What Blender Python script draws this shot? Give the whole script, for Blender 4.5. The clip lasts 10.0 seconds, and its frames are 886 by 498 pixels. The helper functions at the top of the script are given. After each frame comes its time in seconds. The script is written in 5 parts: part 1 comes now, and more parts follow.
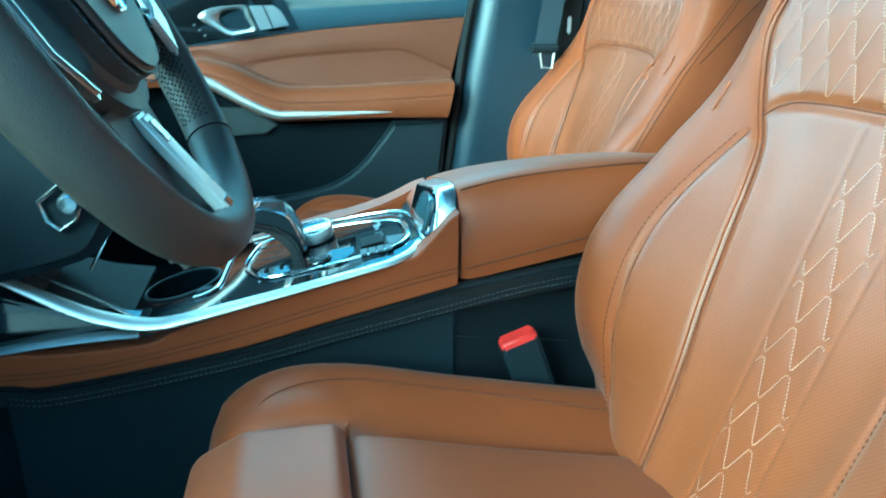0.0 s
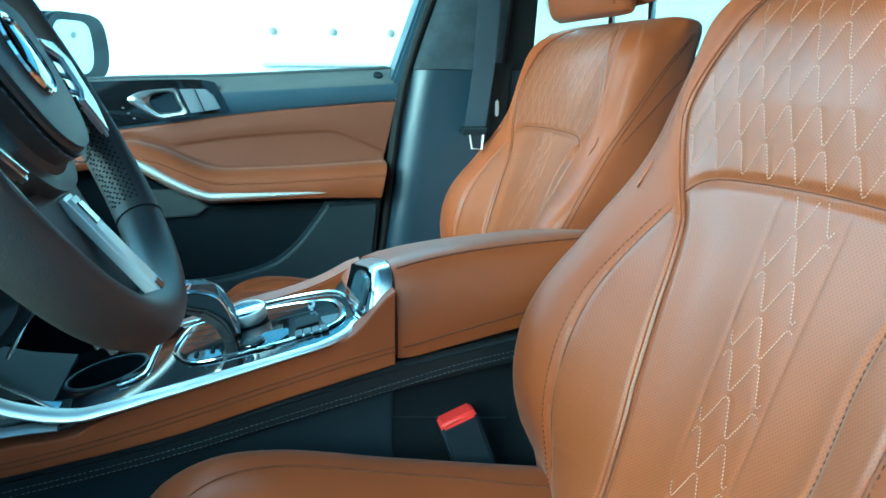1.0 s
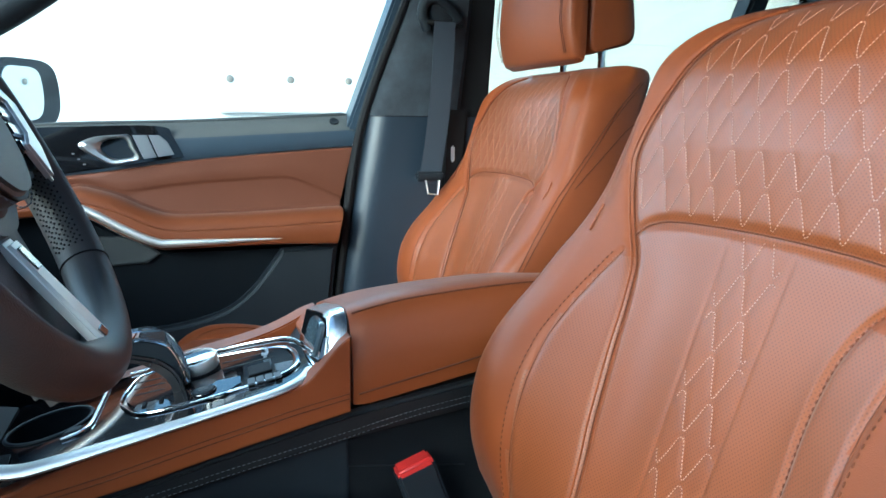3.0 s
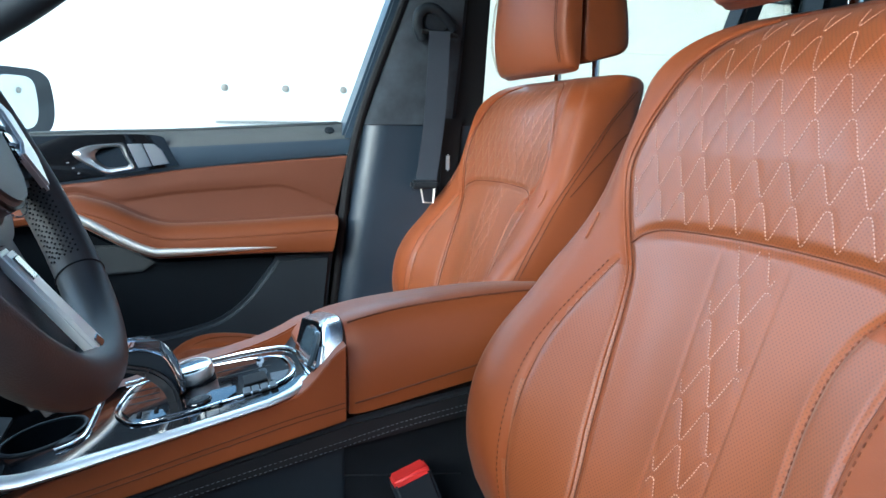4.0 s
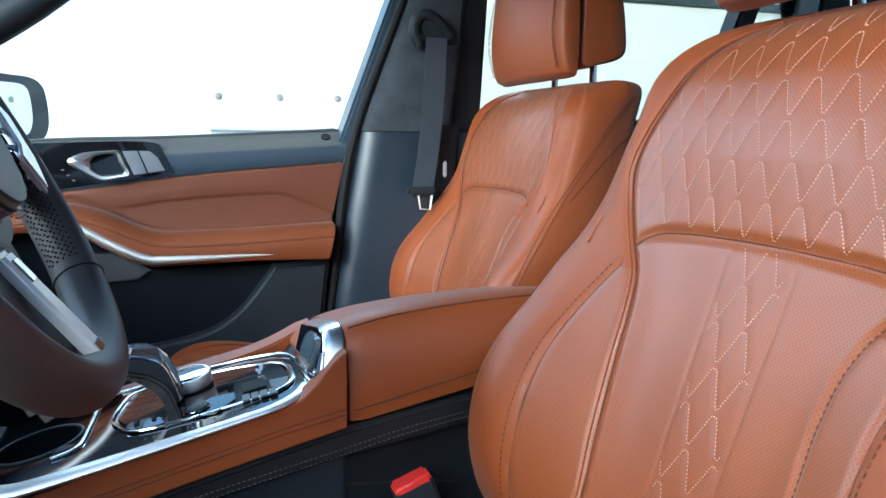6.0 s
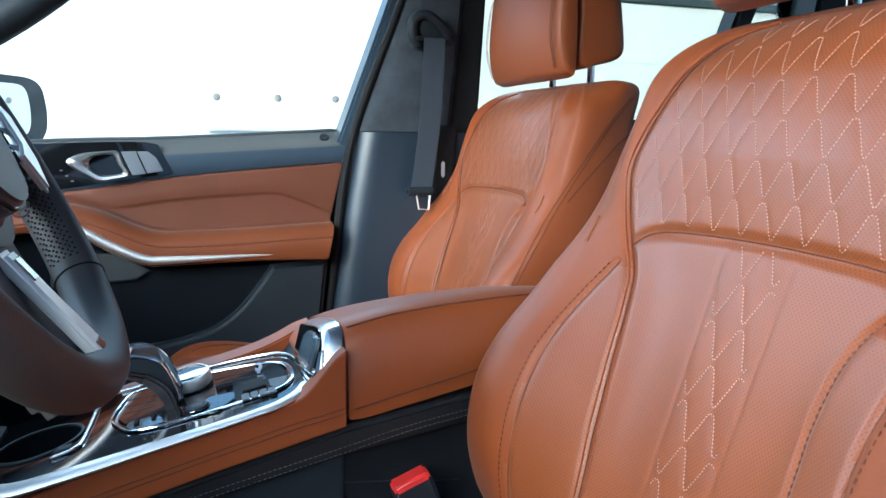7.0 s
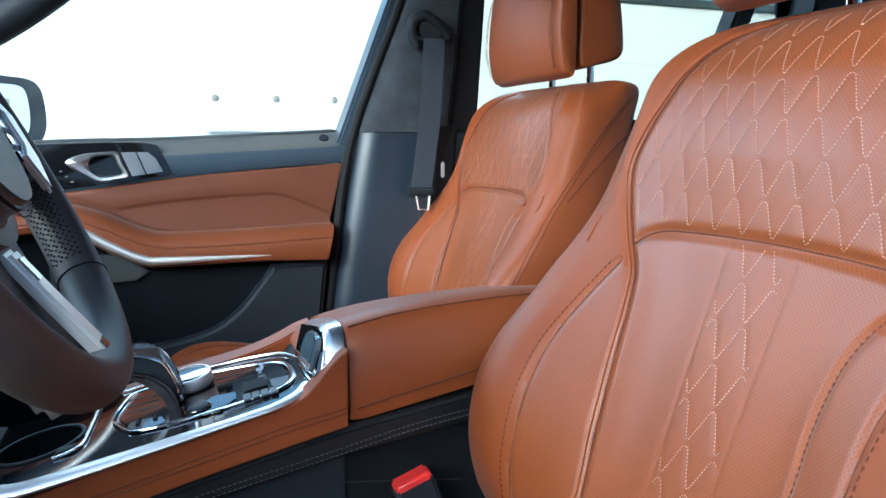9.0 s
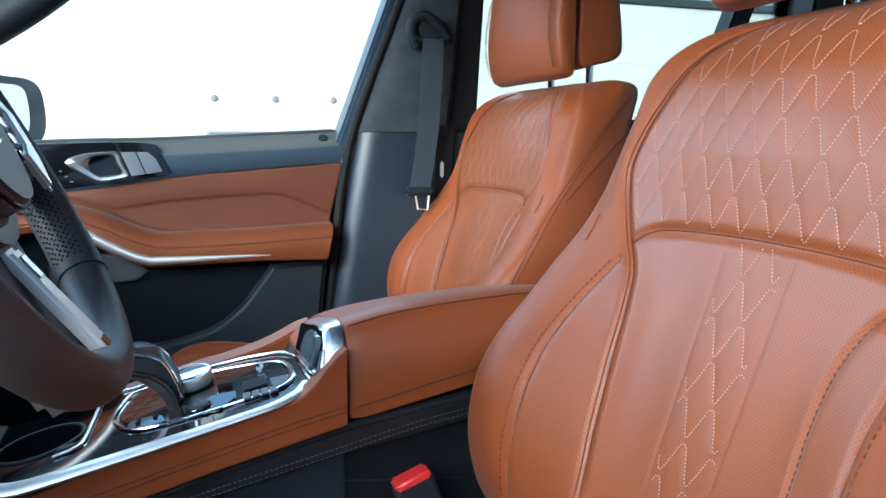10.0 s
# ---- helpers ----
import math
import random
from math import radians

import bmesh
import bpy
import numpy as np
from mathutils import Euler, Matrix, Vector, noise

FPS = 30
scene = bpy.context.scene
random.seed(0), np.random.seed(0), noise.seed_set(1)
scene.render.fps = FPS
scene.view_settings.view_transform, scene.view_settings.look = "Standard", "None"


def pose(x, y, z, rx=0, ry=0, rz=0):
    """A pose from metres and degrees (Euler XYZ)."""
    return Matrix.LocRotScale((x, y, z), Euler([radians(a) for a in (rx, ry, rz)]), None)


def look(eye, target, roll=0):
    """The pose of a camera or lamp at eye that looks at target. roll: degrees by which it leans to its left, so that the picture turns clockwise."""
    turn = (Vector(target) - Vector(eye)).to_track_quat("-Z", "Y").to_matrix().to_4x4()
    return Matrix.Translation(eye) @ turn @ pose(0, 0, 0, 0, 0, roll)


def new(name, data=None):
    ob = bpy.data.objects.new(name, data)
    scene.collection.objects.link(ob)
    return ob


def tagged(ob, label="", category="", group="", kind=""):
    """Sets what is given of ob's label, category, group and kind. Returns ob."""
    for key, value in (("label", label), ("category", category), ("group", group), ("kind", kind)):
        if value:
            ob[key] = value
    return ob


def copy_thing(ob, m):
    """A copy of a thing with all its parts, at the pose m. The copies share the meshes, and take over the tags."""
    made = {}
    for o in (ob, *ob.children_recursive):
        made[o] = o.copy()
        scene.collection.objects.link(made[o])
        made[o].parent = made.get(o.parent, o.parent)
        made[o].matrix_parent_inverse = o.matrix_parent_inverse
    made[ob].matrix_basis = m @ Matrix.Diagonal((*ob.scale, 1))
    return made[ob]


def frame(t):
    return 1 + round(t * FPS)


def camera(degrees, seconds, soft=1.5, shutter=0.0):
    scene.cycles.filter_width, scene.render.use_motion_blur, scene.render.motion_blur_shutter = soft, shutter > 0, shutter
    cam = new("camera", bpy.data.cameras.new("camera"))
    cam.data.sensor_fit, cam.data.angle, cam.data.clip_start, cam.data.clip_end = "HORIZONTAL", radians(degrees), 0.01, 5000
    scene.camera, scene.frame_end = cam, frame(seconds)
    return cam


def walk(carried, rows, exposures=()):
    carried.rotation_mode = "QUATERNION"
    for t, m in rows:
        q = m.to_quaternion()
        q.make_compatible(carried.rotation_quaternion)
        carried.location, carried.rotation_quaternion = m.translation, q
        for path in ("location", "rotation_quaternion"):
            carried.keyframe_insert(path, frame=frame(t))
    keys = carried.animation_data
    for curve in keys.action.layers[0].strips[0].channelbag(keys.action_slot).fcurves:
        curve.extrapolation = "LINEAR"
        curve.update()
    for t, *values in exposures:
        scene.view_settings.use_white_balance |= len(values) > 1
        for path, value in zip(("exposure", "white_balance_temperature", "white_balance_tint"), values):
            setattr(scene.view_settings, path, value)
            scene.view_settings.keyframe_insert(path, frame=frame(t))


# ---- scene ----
cam = camera(60.7, 10.0, shutter=0.5)
PATH = [
    (0, (0.024, 0.135, 1.094), (0.365, 1.992, 0.435), 0.0),
    (0.5, (0.019, 0.135, 1.092), (0.473, 2.007, 0.557), 0.2),
    (1, (0.021, 0.135, 1.093), (0.546, 2.01, 0.635), 0.3),
    (1.5, (0.019, 0.137, 1.092), (0.59, 2.01, 0.683), 0.4),
    (2, (0.019, 0.135, 1.09), (0.619, 2.005, 0.713), 0.4),
    (2.5, (0.024, 0.134, 1.09), (0.645, 2.001, 0.735), 0.4),
    (3, (0.025, 0.135, 1.091), (0.66, 2.001, 0.752), 0.4),
    (4.5, (0.023, 0.135, 1.092), (0.68, 1.999, 0.783), 0.4),
    (5, (0.024, 0.139, 1.093), (0.688, 2.001, 0.792), 0.4),
    (5.5, (0.021, 0.144, 1.087), (0.686, 2.007, 0.791), 0.3),
    (7, (0.016, 0.14, 1.085), (0.688, 2.001, 0.793), 0.2),
    (7.5, (0.016, 0.139, 1.085), (0.69, 1.999, 0.793), 0.2),
    (8, (0.014, 0.137, 1.083), (0.688, 1.997, 0.793), 0.2),
    (8.5, (0.013, 0.136, 1.084), (0.687, 1.997, 0.794), 0.1),
    (9, (0.013, 0.14, 1.084), (0.689, 2.0, 0.794), 0.1),
    (9.5, (0.013, 0.14, 1.084), (0.69, 2.0, 0.795), 0.1),
    (10, (0.012, 0.138, 1.083), (0.69, 1.997, 0.794), 0.1),
]
EXPOSURES = [(0, 1.97, 3610, -47), (0.5, 1.78, 3610, -46), (1, 1.62, 3770, -40), (2, 1.41, 4260, -27), (3, 1.31, 4700, -11), (4.5, 1.28, 4810, -4), (10, 1.28, 4810, -3)]
walk(cam, [(t, look(eye, target, roll)) for t, eye, target, roll in PATH], EXPOSURES)

# ---------------------------------------------------------------- light
world = bpy.data.worlds.new("world")
scene.world = world
world.use_nodes = True
wn = world.node_tree.nodes
sky = wn.new("ShaderNodeTexSky")
sky.sky_type = 'NISHITA'
sky.sun_disc = False
sky.sun_elevation = radians(20)
sky.sun_rotation = radians(228)
sky.dust_density = 4.0
wn["Background"].inputs["Strength"].default_value = 0.15
world.node_tree.links.new(sky.outputs[0], wn["Background"].inputs["Color"])

sun_data = bpy.data.lights.new("sun", 'SUN')
sun_data.energy = 1.85
sun_data.angle = radians(44)
sun_data.color = (1.0, 0.97, 0.94)
sun = new("sun", sun_data)
sun.matrix_world = look((-4.5, -2.8, 3.35), (0.4, 1.0, 1.0))

# daylight through the long window in the far hall wall
day_data = bpy.data.lights.new("window_daylight", 'AREA')
day_data.shape = 'RECTANGLE'
day_data.size, day_data.size_y = 16.0, 0.8
day_data.energy = 150.0
day_data.color = (0.84, 0.93, 1.0)
daylight = new("window_daylight", day_data)
daylight.matrix_world = look((-1.0, 5.02, 3.22), (-1.0, 0.0, 2.3))

# ---------------------------------------------------------------- materials


def material(name, color, rough=0.5, metal=0.0, grain=0.0, scale=400.0, vary=0.12, blotch=9.0, coat=0.0, detail=4.0, kind="noise", spec=0.5, sheen=0.0):
    """A surface with fine relief (grain, at scale) and slow changes of tone (vary, at blotch)."""
    m = bpy.data.materials.new(name)
    m.use_nodes = True
    n, l = m.node_tree.nodes, m.node_tree.links
    b = n["Principled BSDF"]
    b.inputs["Roughness"].default_value = rough
    b.inputs["Metallic"].default_value = metal
    b.inputs["Coat Weight"].default_value = coat
    b.inputs["Coat Roughness"].default_value = 0.05
    b.inputs["Specular IOR Level"].default_value = spec
    b.inputs["Sheen Weight"].default_value = sheen
    b.inputs["Sheen Roughness"].default_value = 0.4
    tc = n.new("ShaderNodeTexCoord")
    big = n.new("ShaderNodeTexNoise")
    big.inputs["Scale"].default_value = blotch
    big.inputs["Detail"].default_value = 5
    l.new(tc.outputs["Object"], big.inputs["Vector"])
    ramp = n.new("ShaderNodeMapRange")
    ramp.inputs["From Min"].default_value, ramp.inputs["From Max"].default_value = 0.3, 0.7
    ramp.inputs["To Min"].default_value, ramp.inputs["To Max"].default_value = 1 - vary, 1 + vary
    l.new(big.outputs["Fac"], ramp.inputs["Value"])
    mul = n.new("ShaderNodeMix")
    mul.data_type, mul.blend_type = 'RGBA', 'MULTIPLY'
    mul.inputs["Factor"].default_value = 1.0
    mul.inputs[6].default_value = (*color, 1)
    l.new(ramp.outputs[0], mul.inputs[7])
    l.new(mul.outputs[2], b.inputs["Base Color"])
    rr = n.new("ShaderNodeMapRange")
    rr.inputs["To Min"].default_value, rr.inputs["To Max"].default_value = max(rough - 0.07, rough * 0.6), rough + min(0.07, rough * 0.4)
    l.new(big.outputs["Fac"], rr.inputs["Value"])
    l.new(rr.outputs[0], b.inputs["Roughness"])
    if grain:
        if kind == "noise":
            fine = n.new("ShaderNodeTexNoise")
            fine.inputs["Detail"].default_value = detail
            out = fine.outputs["Fac"]
        else:
            fine = n.new("ShaderNodeTexVoronoi")
            fine.feature = 'SMOOTH_F1'
            out = fine.outputs["Distance"]
        fine.inputs["Scale"].default_value = scale
        l.new(tc.outputs["Object"], fine.inputs["Vector"])
        bump = n.new("ShaderNodeBump")
        bump.inputs["Strength"].default_value = grain
        bump.inputs["Distance"].default_value = 0.0006
        l.new(out, bump.inputs["Height"])
        l.new(bump.outputs[0], b.inputs["Normal"])
    return m


def perforated(m, pitch=0.0027, dark=0.62):
    """Adds rows of small punched holes to a leather, across its y and z."""
    n, l = m.node_tree.nodes, m.node_tree.links
    b = n["Principled BSDF"]
    tc = n["Texture Coordinate"]
    sep = n.new("ShaderNodeSeparateXYZ")
    l.new(tc.outputs["Object"], sep.inputs[0])

    def op(kind, a, c=None):
        o = n.new("ShaderNodeMath")
        o.operation = kind
        for i, v in enumerate((a, c)):
            if v is None:
                continue
            if isinstance(v, (int, float)):
                o.inputs[i].default_value = v
            else:
                l.new(v, o.inputs[i])
        return o.outputs[0]
    u = op('DIVIDE', op('ADD', sep.outputs["Y"], sep.outputs["Z"]), pitch * 1.4142)
    v = op('DIVIDE', op('SUBTRACT', sep.outputs["Z"], sep.outputs["Y"]), pitch * 1.4142)
    du = op('SUBTRACT', op('FRACT', u), 0.5)
    dv = op('SUBTRACT', op('FRACT', v), 0.5)
    r = op('SQRT', op('ADD', op('MULTIPLY', du, du), op('MULTIPLY', dv, dv)))
    hole = n.new("ShaderNodeMapRange")
    hole.inputs["From Min"].default_value, hole.inputs["From Max"].default_value = 0.16, 0.28
    hole.inputs["To Min"].default_value, hole.inputs["To Max"].default_value = dark, 1.0
    l.new(r, hole.inputs["Value"])
    old = b.inputs["Base Color"].links[0].from_socket
    mix = n.new("ShaderNodeMix")
    mix.data_type, mix.blend_type = 'RGBA', 'MULTIPLY'
    mix.inputs["Factor"].default_value = 1.0
    l.new(old, mix.inputs[6])
    l.new(hole.outputs[0], mix.inputs[7])
    l.new(mix.outputs[2], b.inputs["Base Color"])
    return m


TAN = (0.225, 0.055, 0.012)
leather = material("tan_leather", TAN, 0.46, grain=0.2, scale=1200, vary=0.06, kind="voronoi", sheen=0.08, spec=0.34)
# darkened copy of the tan leather: the door pull's shade put into the colour
leather_shaded = material("shaded_tan_leather", (0.150, 0.042, 0.012), 0.46, grain=0.2, scale=1200, vary=0.06, kind="voronoi", sheen=0.08, spec=0.34)
leather_perf = perforated(material("perforated_tan_leather", (0.224, 0.059, 0.014), 0.37, grain=0.15, scale=1100, vary=0.07, kind="voronoi", sheen=0.14, spec=0.65))
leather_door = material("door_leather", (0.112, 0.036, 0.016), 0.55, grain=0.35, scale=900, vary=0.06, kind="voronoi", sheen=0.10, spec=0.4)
leather_dark = material("black_leather", (0.010, 0.0105, 0.0115), 0.5, grain=0.5, scale=1100, vary=0.15, kind="voronoi", spec=0.3)
thread_light = material("pale_thread", (0.50, 0.30, 0.23), 0.7)
thread_dark = material("brown_thread", (0.12, 0.04, 0.02), 0.8, spec=0.2)
thread_grey = material("grey_thread", (0.14, 0.14, 0.15), 0.7)
plastic = material("soft_black_plastic", (0.014, 0.018, 0.023), 0.55, grain=0.5, scale=1300, vary=0.12, spec=0.25)
plastic_blue = material("slate_plastic", (0.036, 0.054, 0.078), 0.34, grain=0.5, scale=1300, vary=0.08)
plastic_mid = material("dark_grey_plastic", (0.028, 0.032, 0.033), 0.55, grain=0.6, scale=1500, vary=0.1)
gloss = material("gloss_black", (0.006, 0.006, 0.007), 0.03, vary=0.2, spec=1.0, coat=1.0)
chrome = material("satin_silver", (0.82, 0.81, 0.79), 0.24, metal=1.0, vary=0.05)
chrome_bright = material("bright_chrome", (0.86, 0.86, 0.86), 0.09, metal=1.0, vary=0.03)
door_plastic = material("deep_black_plastic", (0.0045, 0.0062, 0.0085), 0.6, grain=0.5, scale=1300, vary=0.12, spec=0.10)
smoked_metal = material("smoked_metal", (0.10, 0.092, 0.086), 0.28, metal=1.0, vary=0.1)
rubber = material("black_rubber", (0.010, 0.010, 0.011), 0.7, grain=0.3, scale=700, spec=0.2)
carpet = material("black_carpet", (0.008, 0.009, 0.011), 0.95, grain=1.0, scale=1500, vary=0.3, detail=8, spec=0.15)
suede = material("dark_suede", (0.030, 0.036, 0.045), 0.95, grain=0.9, scale=300, vary=0.35, blotch=25, detail=8)
pillar_plastic = material("dark_slate_plastic", (0.020, 0.029, 0.042), 0.30, grain=0.4, scale=1300, vary=0.08)
# paler copy of the sill plastic: the window's reflection put into the colour
sill_shine_plastic = material("sill_plastic_with_shine", (0.085, 0.090, 0.090), 0.42, grain=0.4, scale=1300, vary=0.08)
key_plastic = material("grey_key_plastic", (0.045, 0.047, 0.05), 0.28, vary=0.05)
display_glass = material("touch_panel_glass", (0.10, 0.13, 0.15), 0.08, vary=0.05, coat=0.6)
webbing = material("belt_webbing", (0.028, 0.038, 0.054), 0.7, grain=0.8, scale=1600, vary=0.1)
red_plastic = material("red_plastic", (0.62, 0.03, 0.025), 0.4, vary=0.06)
white_wall = material("white_wall_paint", (0.82, 0.83, 0.82), 0.8, grain=0.2, scale=60, vary=0.03, blotch=1.2)
grey_metal = material("grey_metal", (0.3, 0.31, 0.32), 0.4, metal=0.6)
dark_frame = material("dark_frame_paint", (0.06, 0.075, 0.08), 0.5)
pale_metal = material("pale_fixing", (0.60, 0.60, 0.60), 0.5)
stud_metal = material("grey_stud_metal", (0.26, 0.24, 0.21), 0.5)
satin_grey = material("grey_satin_metal", (0.60, 0.60, 0.60), 0.33, metal=1.0, vary=0.05)
satin_light = material("light_satin_metal", (0.94, 0.90, 0.84), 0.48, metal=1.0, vary=0.04)
dark_wall = material("grey_hall_paint", (0.38, 0.39, 0.40), 0.8, grain=0.2, scale=60, vary=0.05, blotch=1.0)
floor_mat = material("polished_grey_floor", (0.24, 0.24, 0.24), 0.35, grain=0.1, scale=40, vary=0.08, blotch=2)
headliner = material("headliner_cloth", (0.09, 0.09, 0.095), 0.95, grain=0.6, scale=900)
body_paint = material("car_body_paint", (0.03, 0.04, 0.055), 0.25, vary=0.05, coat=0.7)
wheel_leather = material("wheel_leather", (0.052, 0.045, 0.040), 0.5, grain=0.25, scale=1000, vary=0.12, kind="voronoi")


def glass_material(name, color):
    m = bpy.data.materials.new(name)
    m.use_nodes = True
    n, l = m.node_tree.nodes, m.node_tree.links
    n.remove(n["Principled BSDF"])
    clear = n.new("ShaderNodeBsdfTransparent")
    clear.inputs["Color"].default_value = (*color, 1)
    shine = n.new("ShaderNodeBsdfGlossy")
    shine.inputs["Roughness"].default_value = 0.02
    fres = n.new("ShaderNodeFresnel")
    fres.inputs["IOR"].default_value = 1.45
    mix = n.new("ShaderNodeMixShader")
    l.new(fres.outputs[0], mix.inputs[0])
    l.new(clear.outputs[0], mix.inputs[1])
    l.new(shine.outputs[0], mix.inputs[2])
    l.new(mix.outputs[0], n["Material Output"].inputs["Surface"])
    return m


clear_glass = glass_material("clear_glass", (0.96, 0.98, 0.97))
roof_glass = glass_material("dark_roof_glass", (0.28, 0.29, 0.30))
tinted_glass = glass_material("tinted_glass", (0.76, 0.77, 0.71))
crystal = bpy.data.materials.new("cut_crystal")
crystal.use_nodes = True
cb = crystal.node_tree.nodes["Principled BSDF"]
cb.inputs["Base Color"].default_value = (0.45, 0.49, 0.54, 1)
cb.inputs["Roughness"].default_value = 0.04
cb.inputs["Transmission Weight"].default_value = 0.9
cb.inputs["Metallic"].default_value = 0.3
cb.inputs["IOR"].default_value = 1.75
mirror_mat = material("mirror_silver", (0.60, 0.66, 0.69), 0.02, metal=1.0, vary=0.0)

# ---------------------------------------------------------------- mesh helpers


def spline(pts, n=12, closed=False):
    """Points along a smooth curve through pts, n to each stretch."""
    p = [Vector(q) for q in pts]
    k = len(p)
    out = []
    for i in range(k if closed else k - 1):
        if closed:
            a, b, c, d = p[(i - 1) % k], p[i], p[(i + 1) % k], p[(i + 2) % k]
        else:
            b, c = p[i], p[i + 1]
            a = p[i - 1] if i else b + (b - c)
            d = p[i + 2] if i + 2 < k else c + (c - b)
        m = n[i] if isinstance(n, list) else n
        for j in range(m):
            t = j / m
            out.append(0.5 * (2 * b + (c - a) * t + (2 * a - 5 * b + 4 * c - d) * t * t + (3 * b - a - 3 * c + d) * t ** 3))
    if not closed:
        out.append(p[-1].copy())
    return out


def loft(rings, closed=True, cap=True):
    """A skin over rings of equally many points."""
    bm = bmesh.new()
    rows = [[bm.verts.new(q) for q in r] for r in rings]
    k = len(rows[0])
    for a, b in zip(rows, rows[1:]):
        for j in range(k if closed else k - 1):
            bm.faces.new((a[j], a[(j + 1) % k], b[(j + 1) % k], b[j]))
    if cap and closed:
        bm.faces.new(rows[0][::-1])
        bm.faces.new(rows[-1])
    bmesh.ops.recalc_face_normals(bm, faces=bm.faces)
    return bm


def tube(path, r, n=8, flat=1.0, up=(0, 0, 1), closed=False):
    """A rod of radius r along path; flat squeezes it along up."""
    rings = []
    path = [Vector(p) for p in path]
    k = len(path)
    for i, p in enumerate(path):
        t = (path[(i + 1) % k] - path[i - 1]) if closed else (path[min(i + 1, k - 1)] - path[max(i - 1, 0)])
        t.normalize()
        s = t.cross(Vector(up))
        if s.length < 1e-4:
            s = t.cross(Vector((0, 1, 0.01)))
        s.normalize()
        u = s.cross(t)
        rings.append([p + s * r * math.cos(a) + u * r * flat * math.sin(a) for a in (2 * math.pi * j / n for j in range(n))])
    if closed:
        rings.append(rings[0])
        bm = loft(rings, True, False)
        bmesh.ops.remove_doubles(bm, verts=bm.verts, dist=1e-6)
        return bm
    return loft(rings)


def slab(outline, y0, y1, bevel=0.003, seg=2, axis="y"):
    """A plate: an outline in x and z (or, axis z, in x and y) between two depths, with rounded edges."""
    bm = bmesh.new()
    if axis == "y":
        put = lambda a, b, d: (a, d, b)
    elif axis == "z":
        put = lambda a, b, d: (a, b, d)
    else:
        put = lambda a, b, d: (d, a, b)
    lo = [bm.verts.new(put(p[0], p[1], y0)) for p in outline]
    hi = [bm.verts.new(put(p[0], p[1], y1)) for p in outline]
    k = len(lo)
    f1, f2 = bm.faces.new(lo), bm.faces.new(hi[::-1])
    for j in range(k):
        bm.faces.new((lo[j], hi[j], hi[(j + 1) % k], lo[(j + 1) % k]))
    bmesh.ops.recalc_face_normals(bm, faces=bm.faces)
    if bevel:
        rim = [e for e in bm.edges if len(e.link_faces) == 2 and (f1 in e.link_faces or f2 in e.link_faces)]
        bmesh.ops.bevel(bm, geom=rim, offset=bevel, segments=seg, affect='EDGES', clamp_overlap=True)
    return bm


def box(x0, x1, y0, y1, z0, z1, bevel=0.004, seg=2):
    bm = bmesh.new()
    bmesh.ops.create_cube(bm, size=1)
    for v in bm.verts:
        v.co = ((x0 + x1) / 2 + v.co.x * (x1 - x0), (y0 + y1) / 2 + v.co.y * (y1 - y0), (z0 + z1) / 2 + v.co.z * (z1 - z0))
    if bevel:
        bmesh.ops.bevel(bm, geom=bm.edges, offset=bevel, segments=seg, affect='EDGES', clamp_overlap=True)
    return bm


def lathe(profile, n=40, m=None):
    """A turned body: (radius, height) pairs about z, then placed by m."""
    rings = [[Vector((r * math.cos(a), r * math.sin(a), h)) for a in (2 * math.pi * j / n for j in range(n))] for r, h in profile]
    bm = loft(rings)
    if m:
        bm.transform(m)
    return bm


def dashes(path, length, gap, r, lift=(0, 0, 0)):
    """Stitches: short rods along a path."""
    path = [Vector(p) + Vector(lift) for p in path]
    bm = bmesh.new()
    walked, start, on = 0.0, path[0], True
    target = length
    cuts = [path[0]]
    for a, b in zip(path, path[1:]):
        seg = (b - a).length
        done = 0.0
        while walked + seg - done >= target:
            done += target - walked
            cuts.append(a.lerp(b, done / seg))
            walked = 0.0
            on = not on
            target = length if on else gap
        walked += seg - done
    for p, q in zip(cuts[::2], cuts[1::2]):
        t = (q - p).normalized()
        s = t.orthogonal().normalized() * r
        u = t.cross(s.normalized()) * r
        ring = (s, u, -s, -u)
        c = (p + q) / 2
        va, vb = bm.verts.new(p), bm.verts.new(q)
        mid1 = [bm.verts.new(p.lerp(q, 0.2) + o) for o in ring]
        mid2 = [bm.verts.new(p.lerp(q, 0.8) + o) for o in ring]
        for j in range(4):
            k = (j + 1) % 4
            bm.faces.new((va, mid1[k], mid1[j]))
            bm.faces.new((mid1[j], mid1[k], mid2[k], mid2[j]))
            bm.faces.new((vb, mid2[j], mid2[k]))
    return bm


def mesh_from(name, bm, mat, smooth=True):
    me = bpy.data.meshes.new(name)
    bmesh.ops.recalc_face_normals(bm, faces=bm.faces)
    bm.to_mesh(me)
    bm.free()
    me.materials.append(mat)
    if smooth:
        me.polygons.foreach_set("use_smooth", [True] * len(me.polygons))
        me.set_sharp_from_angle(angle=radians(38))
    return me


def part(name, bm, mat, parent, label="", smooth=True):
    ob = new(name, mesh_from(name, bm, mat, smooth))
    ob.parent = parent
    if parent.type == 'EMPTY':
        ob.matrix_parent_inverse = parent.matrix_basis.inverted()
    if label:
        tagged(ob, label)
    return ob


def thing(name, at, label, category, group="", kind=""):
    ob = new(name)
    ob.empty_display_size = 0.05
    ob.location = at
    return tagged(ob, label, category, group, kind)

